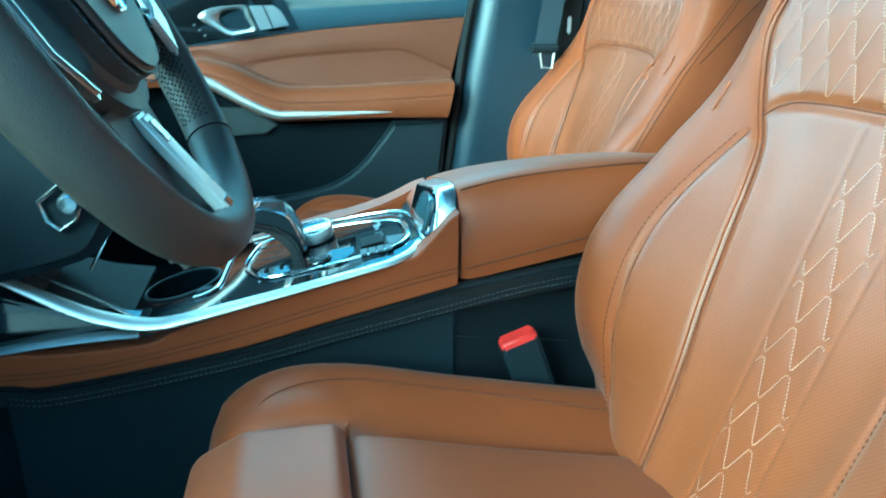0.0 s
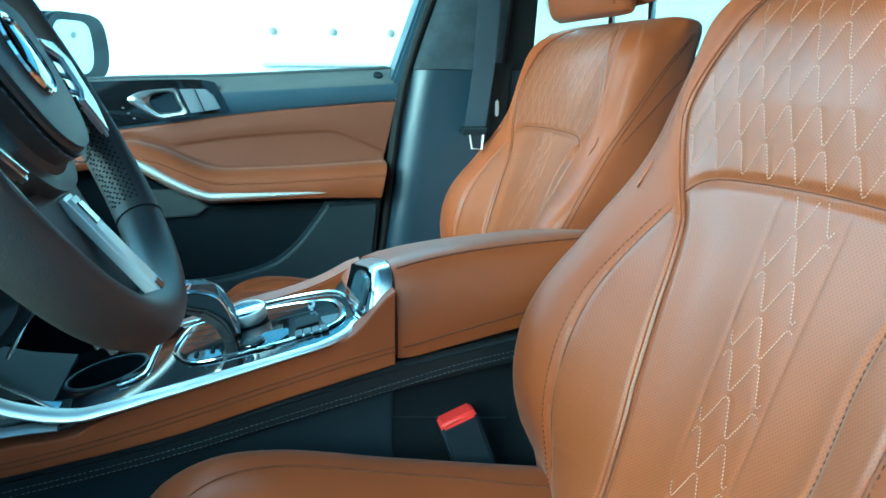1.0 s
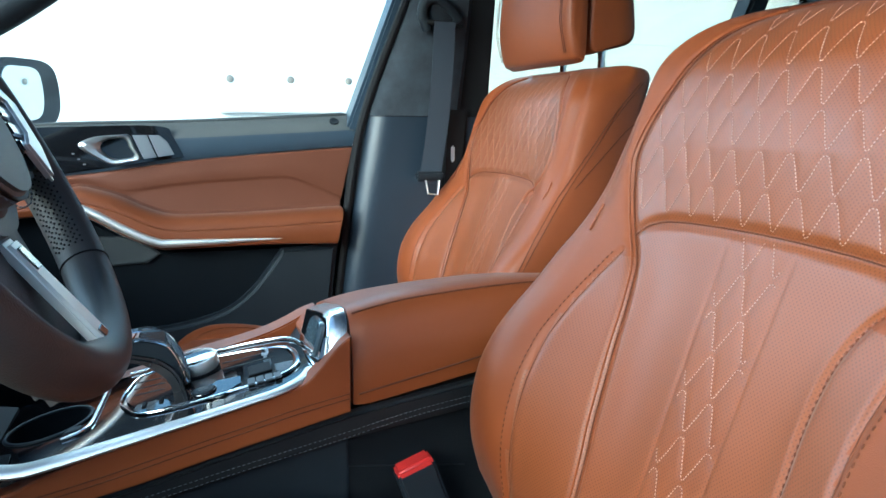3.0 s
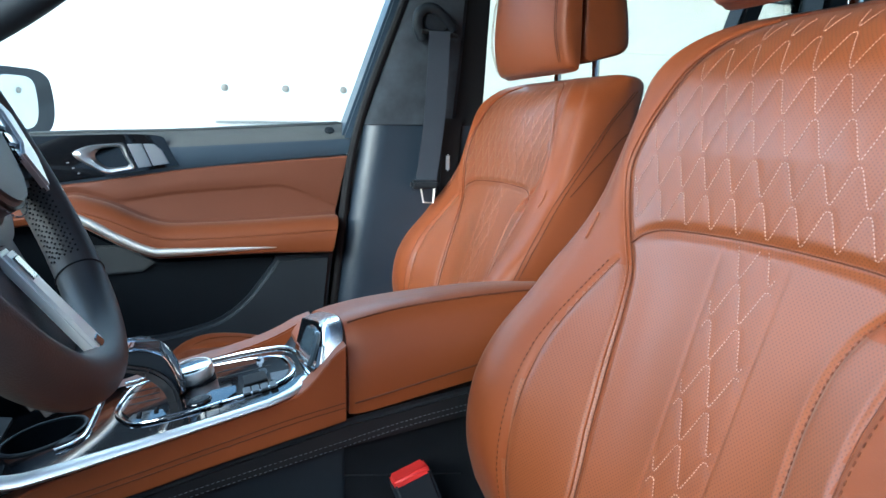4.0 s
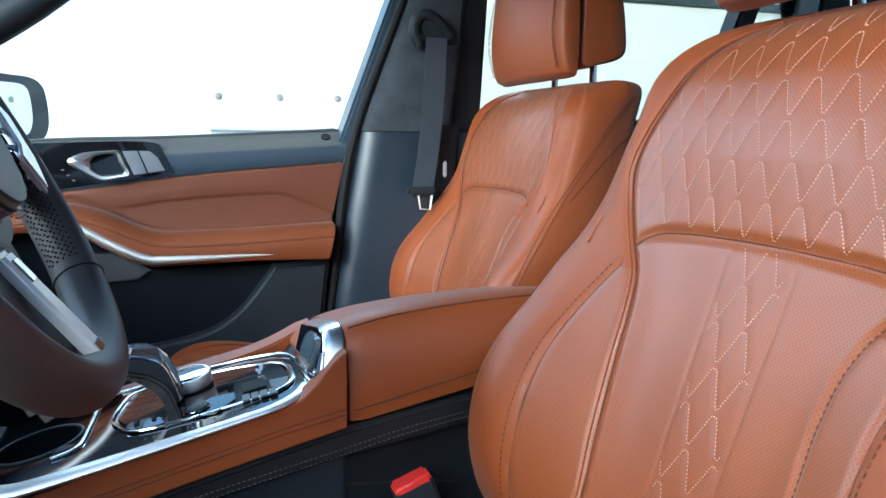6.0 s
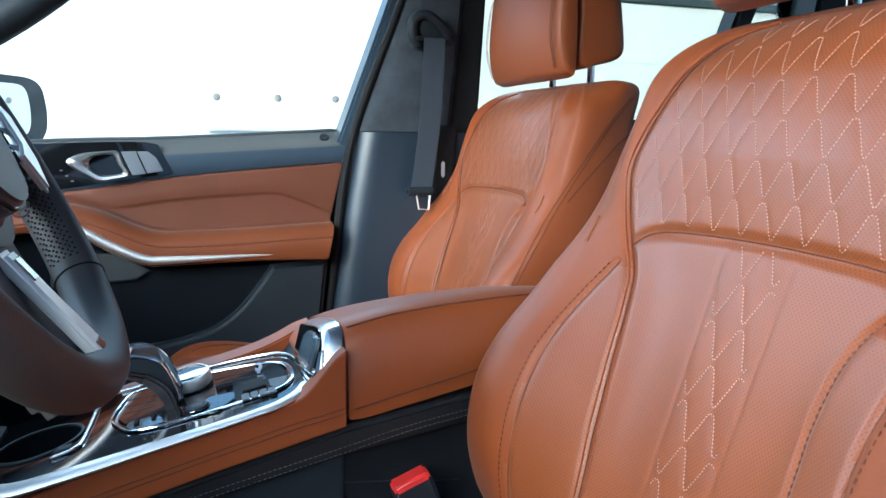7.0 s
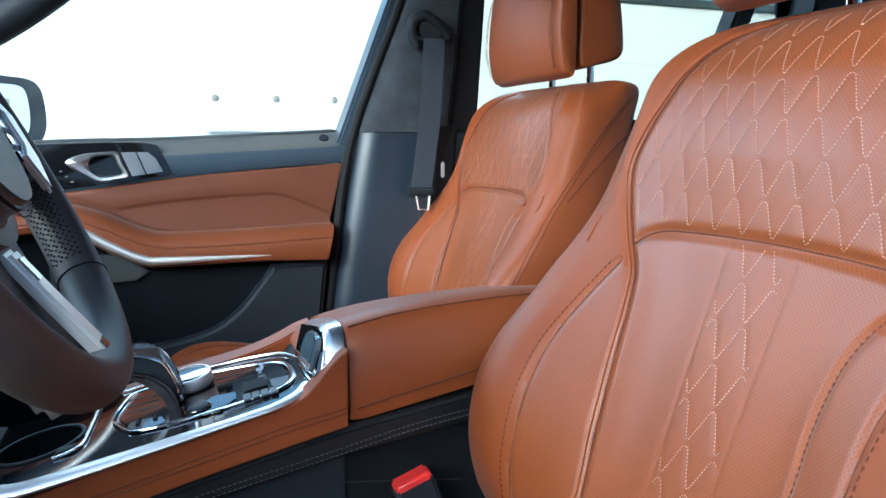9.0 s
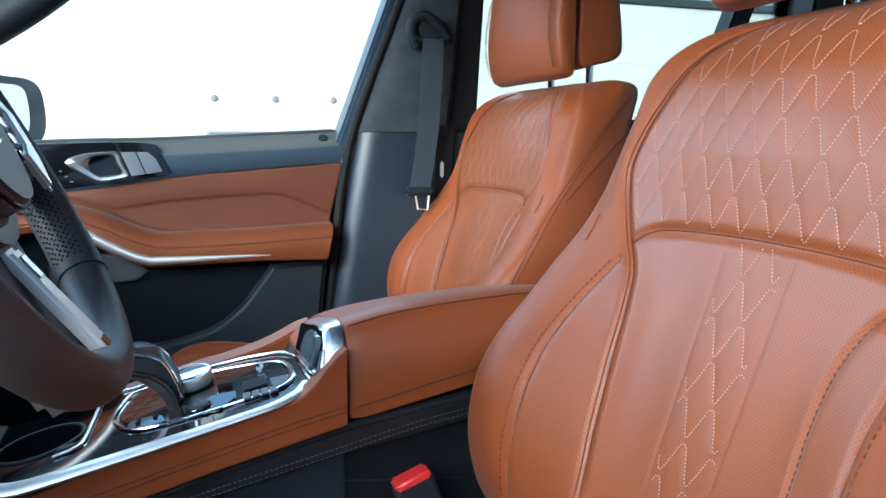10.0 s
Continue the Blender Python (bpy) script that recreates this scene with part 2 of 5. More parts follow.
# ---------------------------------------------------------------- the hall round the car
tagged(new("ground", mesh_from("ground", box(-60, 60, -60, 60, -0.2, 0.0, 0), floor_mat)), "pale grey polished hall floor under the car", "floor", kind="structure")
wall = thing("wall_north", (0, 4.9, 0), "white painted hall wall with small round fixings and a ledge", "wall", kind="structure")
part("wall_face", box(-14, 14, 4.9, 5.2, 0, 2.03, 0.01), white_wall, wall)
part("wall_head", box(-14, 14, 4.9, 5.2, 3.65, 4.4, 0.01), white_wall, wall)
part("ledge", box(0.23, 1.6, 4.86, 4.9, 1.118, 1.140, 0.004), pale_metal, wall, "thin grey wall ledge")
stud = lathe([(0.001, 0), (0.022, 0), (0.022, 0.004), (0.017, 0.008), (0.001, 0.0085)], 20, Matrix.Translation((0, 4.9, 0)) @ pose(0, 0, 0, 90, 0, 0))
stud_mesh = mesh_from("wall_stud", stud, stud_metal)
for i in range(1, 10):
    ob = new("wall_stud", stud_mesh)
    ob.parent = wall
    ob.matrix_parent_inverse = wall.matrix_basis.inverted()
    ob.location = (0.302 + 0.357 * (i - 1), 0, 1.318)
part("window_frame", box(-14, 14, 4.88, 4.94, 2.031, 2.085, 0.006), dark_frame, wall, "dark window frame in the wall")
part("window_frame", box(4.50, 4.62, 4.88, 4.94, 2.087, 3.648, 0.006), dark_frame, wall, "dark window frame in the wall")
part("wall_joint", box(1.8, 6.0, 4.897, 4.902, 1.612, 1.617, 0), pale_metal, wall, "fine level joint in the wall")

tagged(new("wall_south", mesh_from("wall_south", box(-14, 14, -9.2, -9.0, 0, 4.2, 0.01), dark_wall)), "plain grey hall wall behind the car", "wall", kind="structure")

# ---------------------------------------------------------------- car shell
shell = thing("wall_car_body", (0.4, 1.0, 0.3), "dark car body shell round the cabin", "car body", kind="structure")
part("floor_pan", box(-0.9, 2.0, 0.2, 1.8, 0.36, 0.40, 0), carpet, shell, "black carpeted floor pan")
part("firewall", box(-0.95, -0.9, 0.2, 1.8, 0.36, 0.95, 0), carpet, shell)
part("bulkhead", box(2.0, 2.04, 0.2, 1.8, 0.36, 1.05, 0), carpet, shell)
part("sill", box(-0.9, 2.0, 0.08, 0.22, 0.30, 0.46, 0.02), body_paint, shell)
part("front_wing", box(-1.3, -0.62, 0.02, 0.24, 0.3, 1.0, 0.03), body_paint, shell)
part("rear_side", box(0.62, 2.0, 0.08, 0.2, 0.3, 1.08, 0.03), body_paint, shell)
part("centre_pillar", slab([(0.50, 0.4), (0.62, 0.4), (0.72, 1.53), (0.62, 1.53)], 0.14, 0.24, 0.01), body_paint, shell)


def roof_z(x, y):
    return 1.60 - 0.09 * abs((y - 1.0) / 0.72) ** 3 - 0.05 * ((x - 0.7) / 1.3) ** 2


def roof_patch(x0, x1, y0, y1, lift, thick, n=10):
    rings = []
    for i in range(n + 1):
        x = x0 + (x1 - x0) * i / n
        ys = [y0 + (y1 - y0) * k / n for k in range(n + 1)]
        rings.append([Vector((x, y, roof_z(x, y) + lift)) for y in ys] + [Vector((x, y, roof_z(x, y) + lift + thick)) for y in ys[::-1]])
    return loft(rings)


roof = thing("ceiling", (0.8, 1.0, 1.4), "dark cloth headliner round a large glass roof", "ceiling", kind="structure")
part("headliner_front", roof_patch(-0.06, 0.06, 0.26, 1.74, 0, 0.03), headliner, roof)
part("headliner_rear", roof_patch(1.35, 2.0, 0.26, 1.74, 0, 0.03), headliner, roof)
part("headliner_side", roof_patch(0.06, 1.35, 0.26, 0.44, 0, 0.03), headliner, roof)
part("headliner_side", roof_patch(0.06, 1.35, 1.56, 1.74, 0, 0.03), headliner, roof)
part("roof_pane", roof_patch(0.06, 1.35, 0.44, 1.56, 0.015, 0.005), roof_glass, roof, "dark tinted glass roof panel")
part("screen_pillar", tube(spline([(-0.78, 1.73, 1.04), (-0.46, 1.74, 1.18), (-0.235, 1.72, 1.30), (0.02, 1.69, 1.50)], 8), 0.034, 12), plastic, shell, "dark windscreen pillar trim")
part("screen_pillar", tube(spline([(-0.78, 0.27, 1.04), (-0.46, 0.27, 1.18), (-0.235, 0.28, 1.30), (0.02, 0.31, 1.50)], 8), 0.034, 12), plastic, shell, "dark windscreen pillar trim")

# passenger-side rear door, its window and the bars behind it
rear_door = thing("door_2", (1.0, 1.76, 0.6), "black rear door trim with a tinted side window", "car door", kind="structure")
part("door_trim", slab([(0.62, 0.42), (1.62, 0.42), (1.62, 1.16), (1.3, 1.135), (0.64, 1.115)], 1.70, 1.80, 0.012), plastic, rear_door)
part("pane", slab([(0.62, 1.09), (1.30, 1.12), (1.46, 1.53), (0.72, 1.53)], 1.752, 1.756, 0), tinted_glass, rear_door, "tinted rear side glass").visible_shadow = False
part("window_bar", slab([(1.238, 1.12), (1.290, 1.12), (1.462, 1.53), (1.405, 1.53)], 1.70, 1.765, 0.008), plastic, rear_door, "black upright window bar")
part("quarter_pane", slab([(1.290, 1.12), (1.60, 1.15), (1.68, 1.53), (1.46, 1.53)], 1.752, 1.756, 0), tinted_glass, rear_door, "tinted quarter glass").visible_shadow = False
part("rear_pillar", slab([(1.52, 1.1), (2.0, 1.1), (1.95, 1.54), (1.60, 1.54)], 1.68, 1.78, 0.01), plastic, rear_door, "black rear pillar trim")
bench = thing("rear_bench", (1.35, 1.0, 0.4), "black leather rear bench seat", "seat")
part("bench_cushion", box(1.0, 1.55, 0.3, 1.66, 0.45, 0.70, 0.05, 4), leather_dark, bench)
part("bench_backrest", slab([(1.46, 0.66), (1.62, 0.66), (1.80, 1.16), (1.72, 1.20), (1.66, 1.16)], 0.3, 1.66, 0.03, 3), leather_dark, bench)
for yy in (0.55, 1.45):
    part("bench_headrest", slab([(1.66, 1.23), (1.76, 1.22), (1.80, 1.38), (1.74, 1.40), (1.69, 1.37)], yy - 0.13, yy + 0.13, 0.02, 3), leather_dark, bench)
    for d in (-0.05, 0.05):
        part("headrest_post", tube([(1.74, yy + d, 1.15), (1.74, yy + d, 1.26)], 0.006), chrome_bright, bench)

part("outer_side", box(-1.2, 2.0, 1.80, 1.90, 0.3, 1.03, 0.03), body_paint, shell)
part("pillar_core", slab([(0.26, 0.4), (0.62, 0.4), (0.69, 1.54), (0.565, 1.54), (0.40, 1.08)], 1.765, 1.80, 0), rubber, shell)
# passenger-side centre pillar
pillar = thing("wall_centre_pillar", (0.5, 1.7, 0.5), "slate plastic pillar trim with a dark suede upper part", "pillar trim", kind="structure")


def pillar_skin(levels, y0, chamfer):
    """An upright trim with a broad soft front edge: levels of (z, front x, rear x)."""
    rings = []
    for z, xa, xb in levels:
        ring = [(xa, 1.76), (xa, y0 + chamfer)]
        for j in range(1, 7):
            a = math.pi / 2 * j / 6
            ring.append((xa + chamfer * 1.1 * (1 - math.cos(a)), y0 + chamfer * (1 - math.sin(a))))
        ring += [(xb - 0.01, y0), (xb, y0 + 0.01), (xb, 1.76)]
        rings.append([Vector((x, y, z)) for x, y in ring])
    return loft(rings)


part("lower_trim", pillar_skin([(0.40, 0.270, 0.60), (0.709, 0.322, 0.62), (0.90, 0.352, 0.635), (1.095, 0.386, 0.645)], 1.672, 0.048), pillar_plastic, pillar, "slate grey plastic lower trim")
part("upper_trim", pillar_skin([(1.0965, 0.386, 0.585), (1.22, 0.432, 0.60), (1.37, 0.492, 0.615), (1.54, 0.562, 0.64)], 1.670, 0.048), suede, pillar, "dark suede upper trim")
part("seal", tube(spline([(0.285, 1.70, 0.45), (0.325, 1.70, 0.75), (0.374, 1.70, 1.07), (0.480, 1.70, 1.35), (0.552, 1.70, 1.54)], 8), 0.009, 8), rubber, pillar, "black rubber door seal")
part("rear_edge", slab([(0.57, 1.09), (0.650, 1.09), (0.668, 1.37), (0.685, 1.54), (0.62, 1.54)], 1.680, 1.76, 0.006), rubber, pillar, "black rear door frame")

# ---------------------------------------------------------------- passenger door
door = thing("door_1", (0.0, 1.76, 0.4), "passenger door trim of slate plastic and tan leather with silver accents", "car door", kind="structure")
top_line = spline([(-0.75, 1.045), (-0.222, 1.073), (0.019, 1.080), (0.30, 1.094), (0.352, 1.096), (0.374, 1.080)], 8)
mid_line = spline([(-0.75, 0.93), (-0.19, 0.980), (0.015, 1.005), (0.178, 1.020), (0.361, 1.034)], 8)

def along(curve, x):
    """Height of a curve of the door at x."""
    return float(np.interp(x, [p.x for p in curve], [p.y for p in curve]))


def door_skin(x_end, base, profile):
    """A padded strip of the door, from the front to a leaning rear end; profile(x) gives its (y, z) section."""
    rings = []
    for i in range(90):
        x = -0.75 + (x_end + 0.75) * i / 89
        k = min(max((x - 0.1) / 0.2, 0.0), 1.0)
        rings.append([Vector((x + 0.24 * k * (z - base), y, z)) for y, z in profile(x)])
    return loft(rings)


def belt_section(x):
    lo, hi = along(mid_line, x), along(top_line, x)
    return [(1.79, lo), (1.7235, lo), (1.7215, lo + 0.003), (1.7205, 0.7 * lo + 0.3 * hi), (1.7205, hi - 0.034), (1.7215, hi - 0.030), (1.725, hi - 0.026), (1.745, hi - 0.0125), (1.762, hi - 0.001), (1.766, hi), (1.79, hi)]


part("belt_trim", door_skin(0.361, 1.034, belt_section), plastic_blue, door, "slate plastic window sill trim")


def sill_section(x):
    hi = along(top_line, x)
    return [(1.79, hi - 0.012), (1.7212, hi - 0.0300), (1.7235, hi - 0.0250), (1.745, hi - 0.0110), (1.762, hi + 0.0006), (1.766, hi + 0.0016), (1.79, hi + 0.0016)]


# the slope is coloured lighter to stand in for the reflected window
part("sill_top", door_skin(0.357, 1.034, sill_section), sill_shine_plastic, door, "sloping sill edge, window reflection put into its pale colour")
crease = spline([(-0.75, 0.87), (-0.128, 0.942), (0.014, 0.960), (0.186, 0.970), (0.222, 0.969), (0.25, 0.960), (0.345, 0.922)], 8)
arm_top = spline([(-0.75, 1.03), (-0.30, 1.01), (-0.169, 0.966), (-0.105, 0.946), (-0.049, 0.919), (-0.005, 0.905), (0.06, 0.903), (0.167, 0.905), (0.330, 0.911)], 8)
arm_low = spline([(-0.75, 0.975), (-0.30, 0.957), (-0.163, 0.911), (-0.088, 0.868), (-0.030, 0.842), (0.009, 0.840), (0.175, 0.841), (0.33, 0.837)], 8)


def upper_section(x):
    zt, zc, za = along(mid_line, x), along(crease, x), min(along(arm_top, x), along(mid_line, x) - 0.02)
    deep = min(max((zc - za) / 0.02, 0.0), 1.0) * 0.0016
    zc = max(zc, za + 0.010)
    zb = max(zc - 0.006, za + 0.004)
    return [(1.79, zt - 0.001), (1.7225, zt - 0.001), (1.7195, zt - 0.004), (1.7185, 0.5 * (zt + zc)), (1.7180, zc + 0.004), (1.7186 + 0.4 * deep, zc + 0.0015), (1.7186 + deep, zc),
            (1.7196 + deep, zc - 0.0015), (1.7200 + deep, zb), (1.7215, 0.5 * (zb + za)), (1.7205, za + 0.003), (1.716, za), (1.70, za - 0.004), (1.79, za - 0.004)]


def arm_section(x):
    za, zl = min(along(arm_top, x), along(mid_line, x) - 0.02), along(arm_low, x)
    zl = min(zl, za - 0.045)
    return [(1.79, za - 0.003), (1.716, za - 0.001), (1.705, za - 0.002), (1.685, za - 0.001), (1.668, za - 0.004), (1.657, za - 0.010), (1.6505, za - 0.018), (1.6480, za - 0.024), (1.6478, za - 0.0262),
            (1.6492, za - 0.0272), (1.6476, za - 0.0282), (1.6465, za - 0.031), (1.6455, 0.5 * (za + zl) - 0.008), (1.6465, zl + 0.010), (1.650, zl + 0.003), (1.658, zl), (1.79, zl)]


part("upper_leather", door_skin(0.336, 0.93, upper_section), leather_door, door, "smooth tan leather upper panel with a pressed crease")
part("armrest", door_skin(0.334, 0.93, arm_section), leather_shaded, door, "padded tan leather door pull, shade put into its colour")
strip = spline([(-0.75, 1.0), (-0.30, 0.983), (-0.163, 0.936), (-0.088, 0.893), (-0.041, 0.869), (0.009, 0.861), (0.21, 0.857)], 8)
strip_low = spline([(-0.75, 0.985), (-0.30, 0.965), (-0.163, 0.917), (-0.088, 0.874), (-0.030, 0.847), (0.009, 0.846), (0.21, 0.852)], 8)
mid = [Vector(((a.x + b.x) / 2, 1.6465, (a.y + b.y) / 2)) for a, b in zip(strip, strip_low)]
silver = tube(mid, 0.0085, 12, 0.8, (0, 1, 0))
for v in silver.verts:
    k = 1.0 - 0.72 * min(max(v.co.x / 0.2, 0.0), 1.0)
    v.co.z = along([Vector((p.x, p.z, 0)) for p in mid], v.co.x) * (1 - k) + v.co.z * k
    v.co.y = 1.649 * (1 - k) + v.co.y * k
part("silver_strip", silver, satin_light, door, "brushed silver accent strip")
part("lower_panel", slab([(-0.75, 0.95), (-0.30, 0.955), (-0.165, 0.912), (-0.09, 0.868), (-0.02, 0.838), (0.312, 0.836), (0.27, 0.42), (-0.75, 0.42)], 1.69, 1.80, 0.01, 3), door_plastic, door, "black moulded lower door panel")
rear_low = [(0.318, 0.834), (0.202, 0.830)] + [(p.x, p.y) for p in spline([(0.198, 0.822, 0), (0.173, 0.788, 0), (0.132, 0.741, 0), (0.076, 0.705, 0), (-0.02, 0.684, 0), (-0.12, 0.680, 0)], 5)] + [(-0.12, 0.42), (0.27, 0.42)]
part("pocket_panel", slab(rear_low, 1.672, 1.75, 0.010, 3), plastic, door, "black raised pocket panel")
part("speaker_cover", slab([(-0.20, 0.868), (-0.077, 0.864), (-0.028, 0.829), (-0.052, 0.812), (-0.20, 0.806)], 1.680, 1.70, 0.003), plastic_mid, door, "dark grey speaker cover")
cap_line = [Vector((p.x, 1.766, p.y + 0.001)) for p in top_line[:-4]]
part("sill_cap", tube(cap_line, 0.005, 8, 1.0), plastic_mid, door, "grey sill edge")
for i in range(3):
    part("switch_mark", box(-0.176 + 0.009 * i, -0.171 + 0.009 * i, 1.7155, 1.7172, 1.020 - 0.010 * i, 1.0225 - 0.010 * i, 0), thread_grey, door, "pale switch symbol bar")
part("bezel", slab(spline([(-0.30, 1.067), (-0.10, 1.074), (-0.012, 1.072), (0.004, 1.055), (0.024, 1.014)], 4) + [(-0.19, 0.984), (-0.30, 0.972)], 1.717, 1.73, 0.003), gloss, door, "black handle recess")
outer = spline([(-0.163, 1.036), (-0.140, 1.052), (-0.095, 1.057), (-0.073, 1.056), (-0.064, 1.034), (-0.055, 1.011), (-0.078, 1.005), (-0.106, 1.001), (-0.130, 1.012)], 5, True)
inner = spline([(-0.126, 1.034), (-0.116, 1.046), (-0.095, 1.050), (-0.081, 1.048), (-0.075, 1.034), (-0.067, 1.017), (-0.084, 1.012), (-0.103, 1.012), (-0.117, 1.020)], 5, True)
rings = [[Vector((p.x, y, p.y)) for p in c] for c, y in ((outer, 1.718), (outer, 1.706), ([o.lerp(i, 0.25) for o, i in zip(outer, inner)], 1.700), ([o.lerp(i, 0.75) for o, i in zip(outer, inner)], 1.701), (inner, 1.708), (inner, 1.719))]
handle = part("door_handle", loft(rings, True, False), satin_grey, door, "satin silver door handle")
part("handle_cup", slab([(p.x, p.y) for p in inner], 1.7165, 1.720, 0), gloss, handle, "dark handle cup")
part("switch_plate", slab([(-0.068, 1.056), (-0.042, 1.0565), (-0.026, 1.014), (-0.050, 1.011)], 1.702, 1.72, 0.002), satin_grey, door, "satin silver lock switch")
part("switch_plate", slab([(-0.0395, 1.0565), (-0.020, 1.056), (-0.006, 1.044), (0.006, 1.019), (-0.0235, 1.0145)], 1.702, 1.72, 0.002), satin_grey, door, "satin silver lock switch")
part("lock_pin", lathe([(0.010, -0.006), (0.010, 0.003), (0.0085, 0.004), (0.005, 0.003), (0.001, 0.0025)], 18, Matrix.Translation((0.327, 1.742, 1.083)) @ pose(0, 0, 0, 38, 0, 0)), plastic, door)
part("pane", slab([(-0.80, 1.03), (0.372, 1.085), (0.545, 1.53), (0.0, 1.53)], 1.768, 1.772, 0), clear_glass, door, "clear front side glass").visible_shadow = False
part("window_surround", slab([(0.346, 1.062), (0.378, 1.062), (0.562, 1.54), (0.530, 1.54)], 1.72, 1.79, 0.006), plastic_blue, door, "slate window surround")

mirror = thing("side_mirror", (-0.28, 1.95, 1.1), "black shelled door mirror with bright glass", "mirror")


def mirror_slab(outline, x0, x1, bevel):
    """A plate facing back and inwards, standing on the door."""
    bm = slab([(p.x, p.y) for p in spline([(*q, 0) for q in outline], 6, True)], x0, x1, bevel, 4, "x")
    for v in bm.verts:
        v.co.x += -0.250 + (v.co.y - 2.12) * 0.30
    return bm


mirror_out = [(1.87, 1.085), (1.95, 1.066), (2.08, 1.068), (2.128, 1.10), (2.130, 1.16), (2.10, 1.205), (2.0, 1.212), (1.88, 1.195)]
part("mirror_housing", mirror_slab(mirror_out, -0.10, 0.0, 0.025), body_paint, mirror, "glossy dark mirror shell")
part("mirror_rim", mirror_slab(mirror_out, -0.012, 0.003, 0.004), plastic, mirror, "black mirror rim")
part("mirror_glass", mirror_slab([(1.965 + (y - 1.995) * 0.62, 1.138 + (z - 1.138) * 0.76) for y, z in mirror_out], 0.0, 0.005, 0.001), mirror_mat, mirror, "bright mirror glass")
part("mirror_foot", box(-0.42, -0.34, 1.79, 1.93, 1.05, 1.09, 0.01), body_paint, mirror)

# ---------------------------------------------------------------- front seats
SEAT_Y, SEAT_H = 0.590, 1.192


def mix_rows(table, z):
    """Smooth in-between values of a small table of (z, value)."""
    zs = [r[0] for r in table]
    vs = [r[1] for r in table]
    z = min(max(z, zs[0]), zs[-1])
    for i in range(len(zs) - 1):
        if z <= zs[i + 1]:
            t = (z - zs[i]) / (zs[i + 1] - zs[i])
            m0 = (vs[i + 1] - vs[max(i - 1, 0)]) / (zs[i + 1] - zs[max(i - 1, 0)])
            m1 = (vs[min(i + 2, len(vs) - 1)] - vs[i]) / (zs[min(i + 2, len(zs) - 1)] - zs[i])
            h = zs[i + 1] - zs[i]
            return (2 * t ** 3 - 3 * t * t + 1) * vs[i] + (t ** 3 - 2 * t * t + t) * h * m0 + (3 * t * t - 2 * t ** 3) * vs[i + 1] + (t ** 3 - t * t) * h * m1
    return vs[-1]


SPINE = [(0.55, 0.285), (0.62, 0.302), (0.77, 0.350), (0.90, 0.396), (1.0, 0.432), (1.1, 0.460), (1.19, 0.492)]
WIDE = [(0.55, 0.218), (0.62, 0.243), (0.70, 0.263), (0.77, 0.269), (0.85, 0.267), (0.93, 0.260), (1.0, 0.243), (1.1, 0.226), (1.19, 0.214)]
BOLSTER = [(0.55, -0.06), (0.62, -0.042), (0.70, 0.007), (0.77, 0.047), (0.835, 0.063), (0.88, 0.056), (0.93, 0.030), (1.0, 0.006), (1.08, -0.006), (1.19, -0.012)]
# seams as (w, z) from the seat's middle line
SIDE_SEAM = [(0.091, 0.58), (0.095, 0.75), (0.106, 0.83), (0.115, 0.89), (0.122, 0.93), (0.132, 0.96), (0.150, 0.985), (0.167, 1.012), (0.178, 1.037), (0.182, 1.06), (0.175, 1.09), (0.161, 1.12), (0.140, 1.152), (0.110, 1.175), (0.06, 1.187)]
NEAR_SEAM = [(0.095, 0.58), (0.100, 0.75), (0.102, 0.83), (0.1004, 0.864), (0.098, 0.893), (0.0980, 0.908), (0.0992, 0.9235), (0.102, 0.94), (0.1066, 0.953), (0.1130, 0.9655), (0.1225, 0.976), (0.142, 0.992)] + SIDE_SEAM[7:]
FINE = [36, 30, 16, 16, 16, 12, 8, 6, 4, 3]
FINE = FINE + FINE[::-1]
BIB_SEAM = [(-0.151, 0.985), (-0.134, 0.997), (-0.10, 1.003), (0.0, 1.006), (0.10, 1.003), (0.134, 0.997), (0.151, 0.985)]
BOLSTER_SEAM = [(0.177, 0.60), (0.179, 0.74), (0.180, 0.81), (0.181, 0.86), (0.181, 0.895), (0.177, 0.922), (0.168, 0.945), (0.155, 0.970)]
NEAR_BOLSTER = [(0.153, 0.60), (0.152, 0.74), (0.150, 0.83), (0.1482, 0.883), (0.1465, 0.8975), (0.146, 0.918), (0.1482, 0.933), (0.1515, 0.952), (0.155, 0.970)]
PANEL = [(0.55, 0.091), (0.75, 0.095), (0.86, 0.110), (0.94, 0.124), (0.985, 0.150), (1.04, 0.174), (1.19, 0.174)]
STRIPE_SEAM = [(0.031, 0.60), (0.032, 0.80), (0.036, 1.004)]


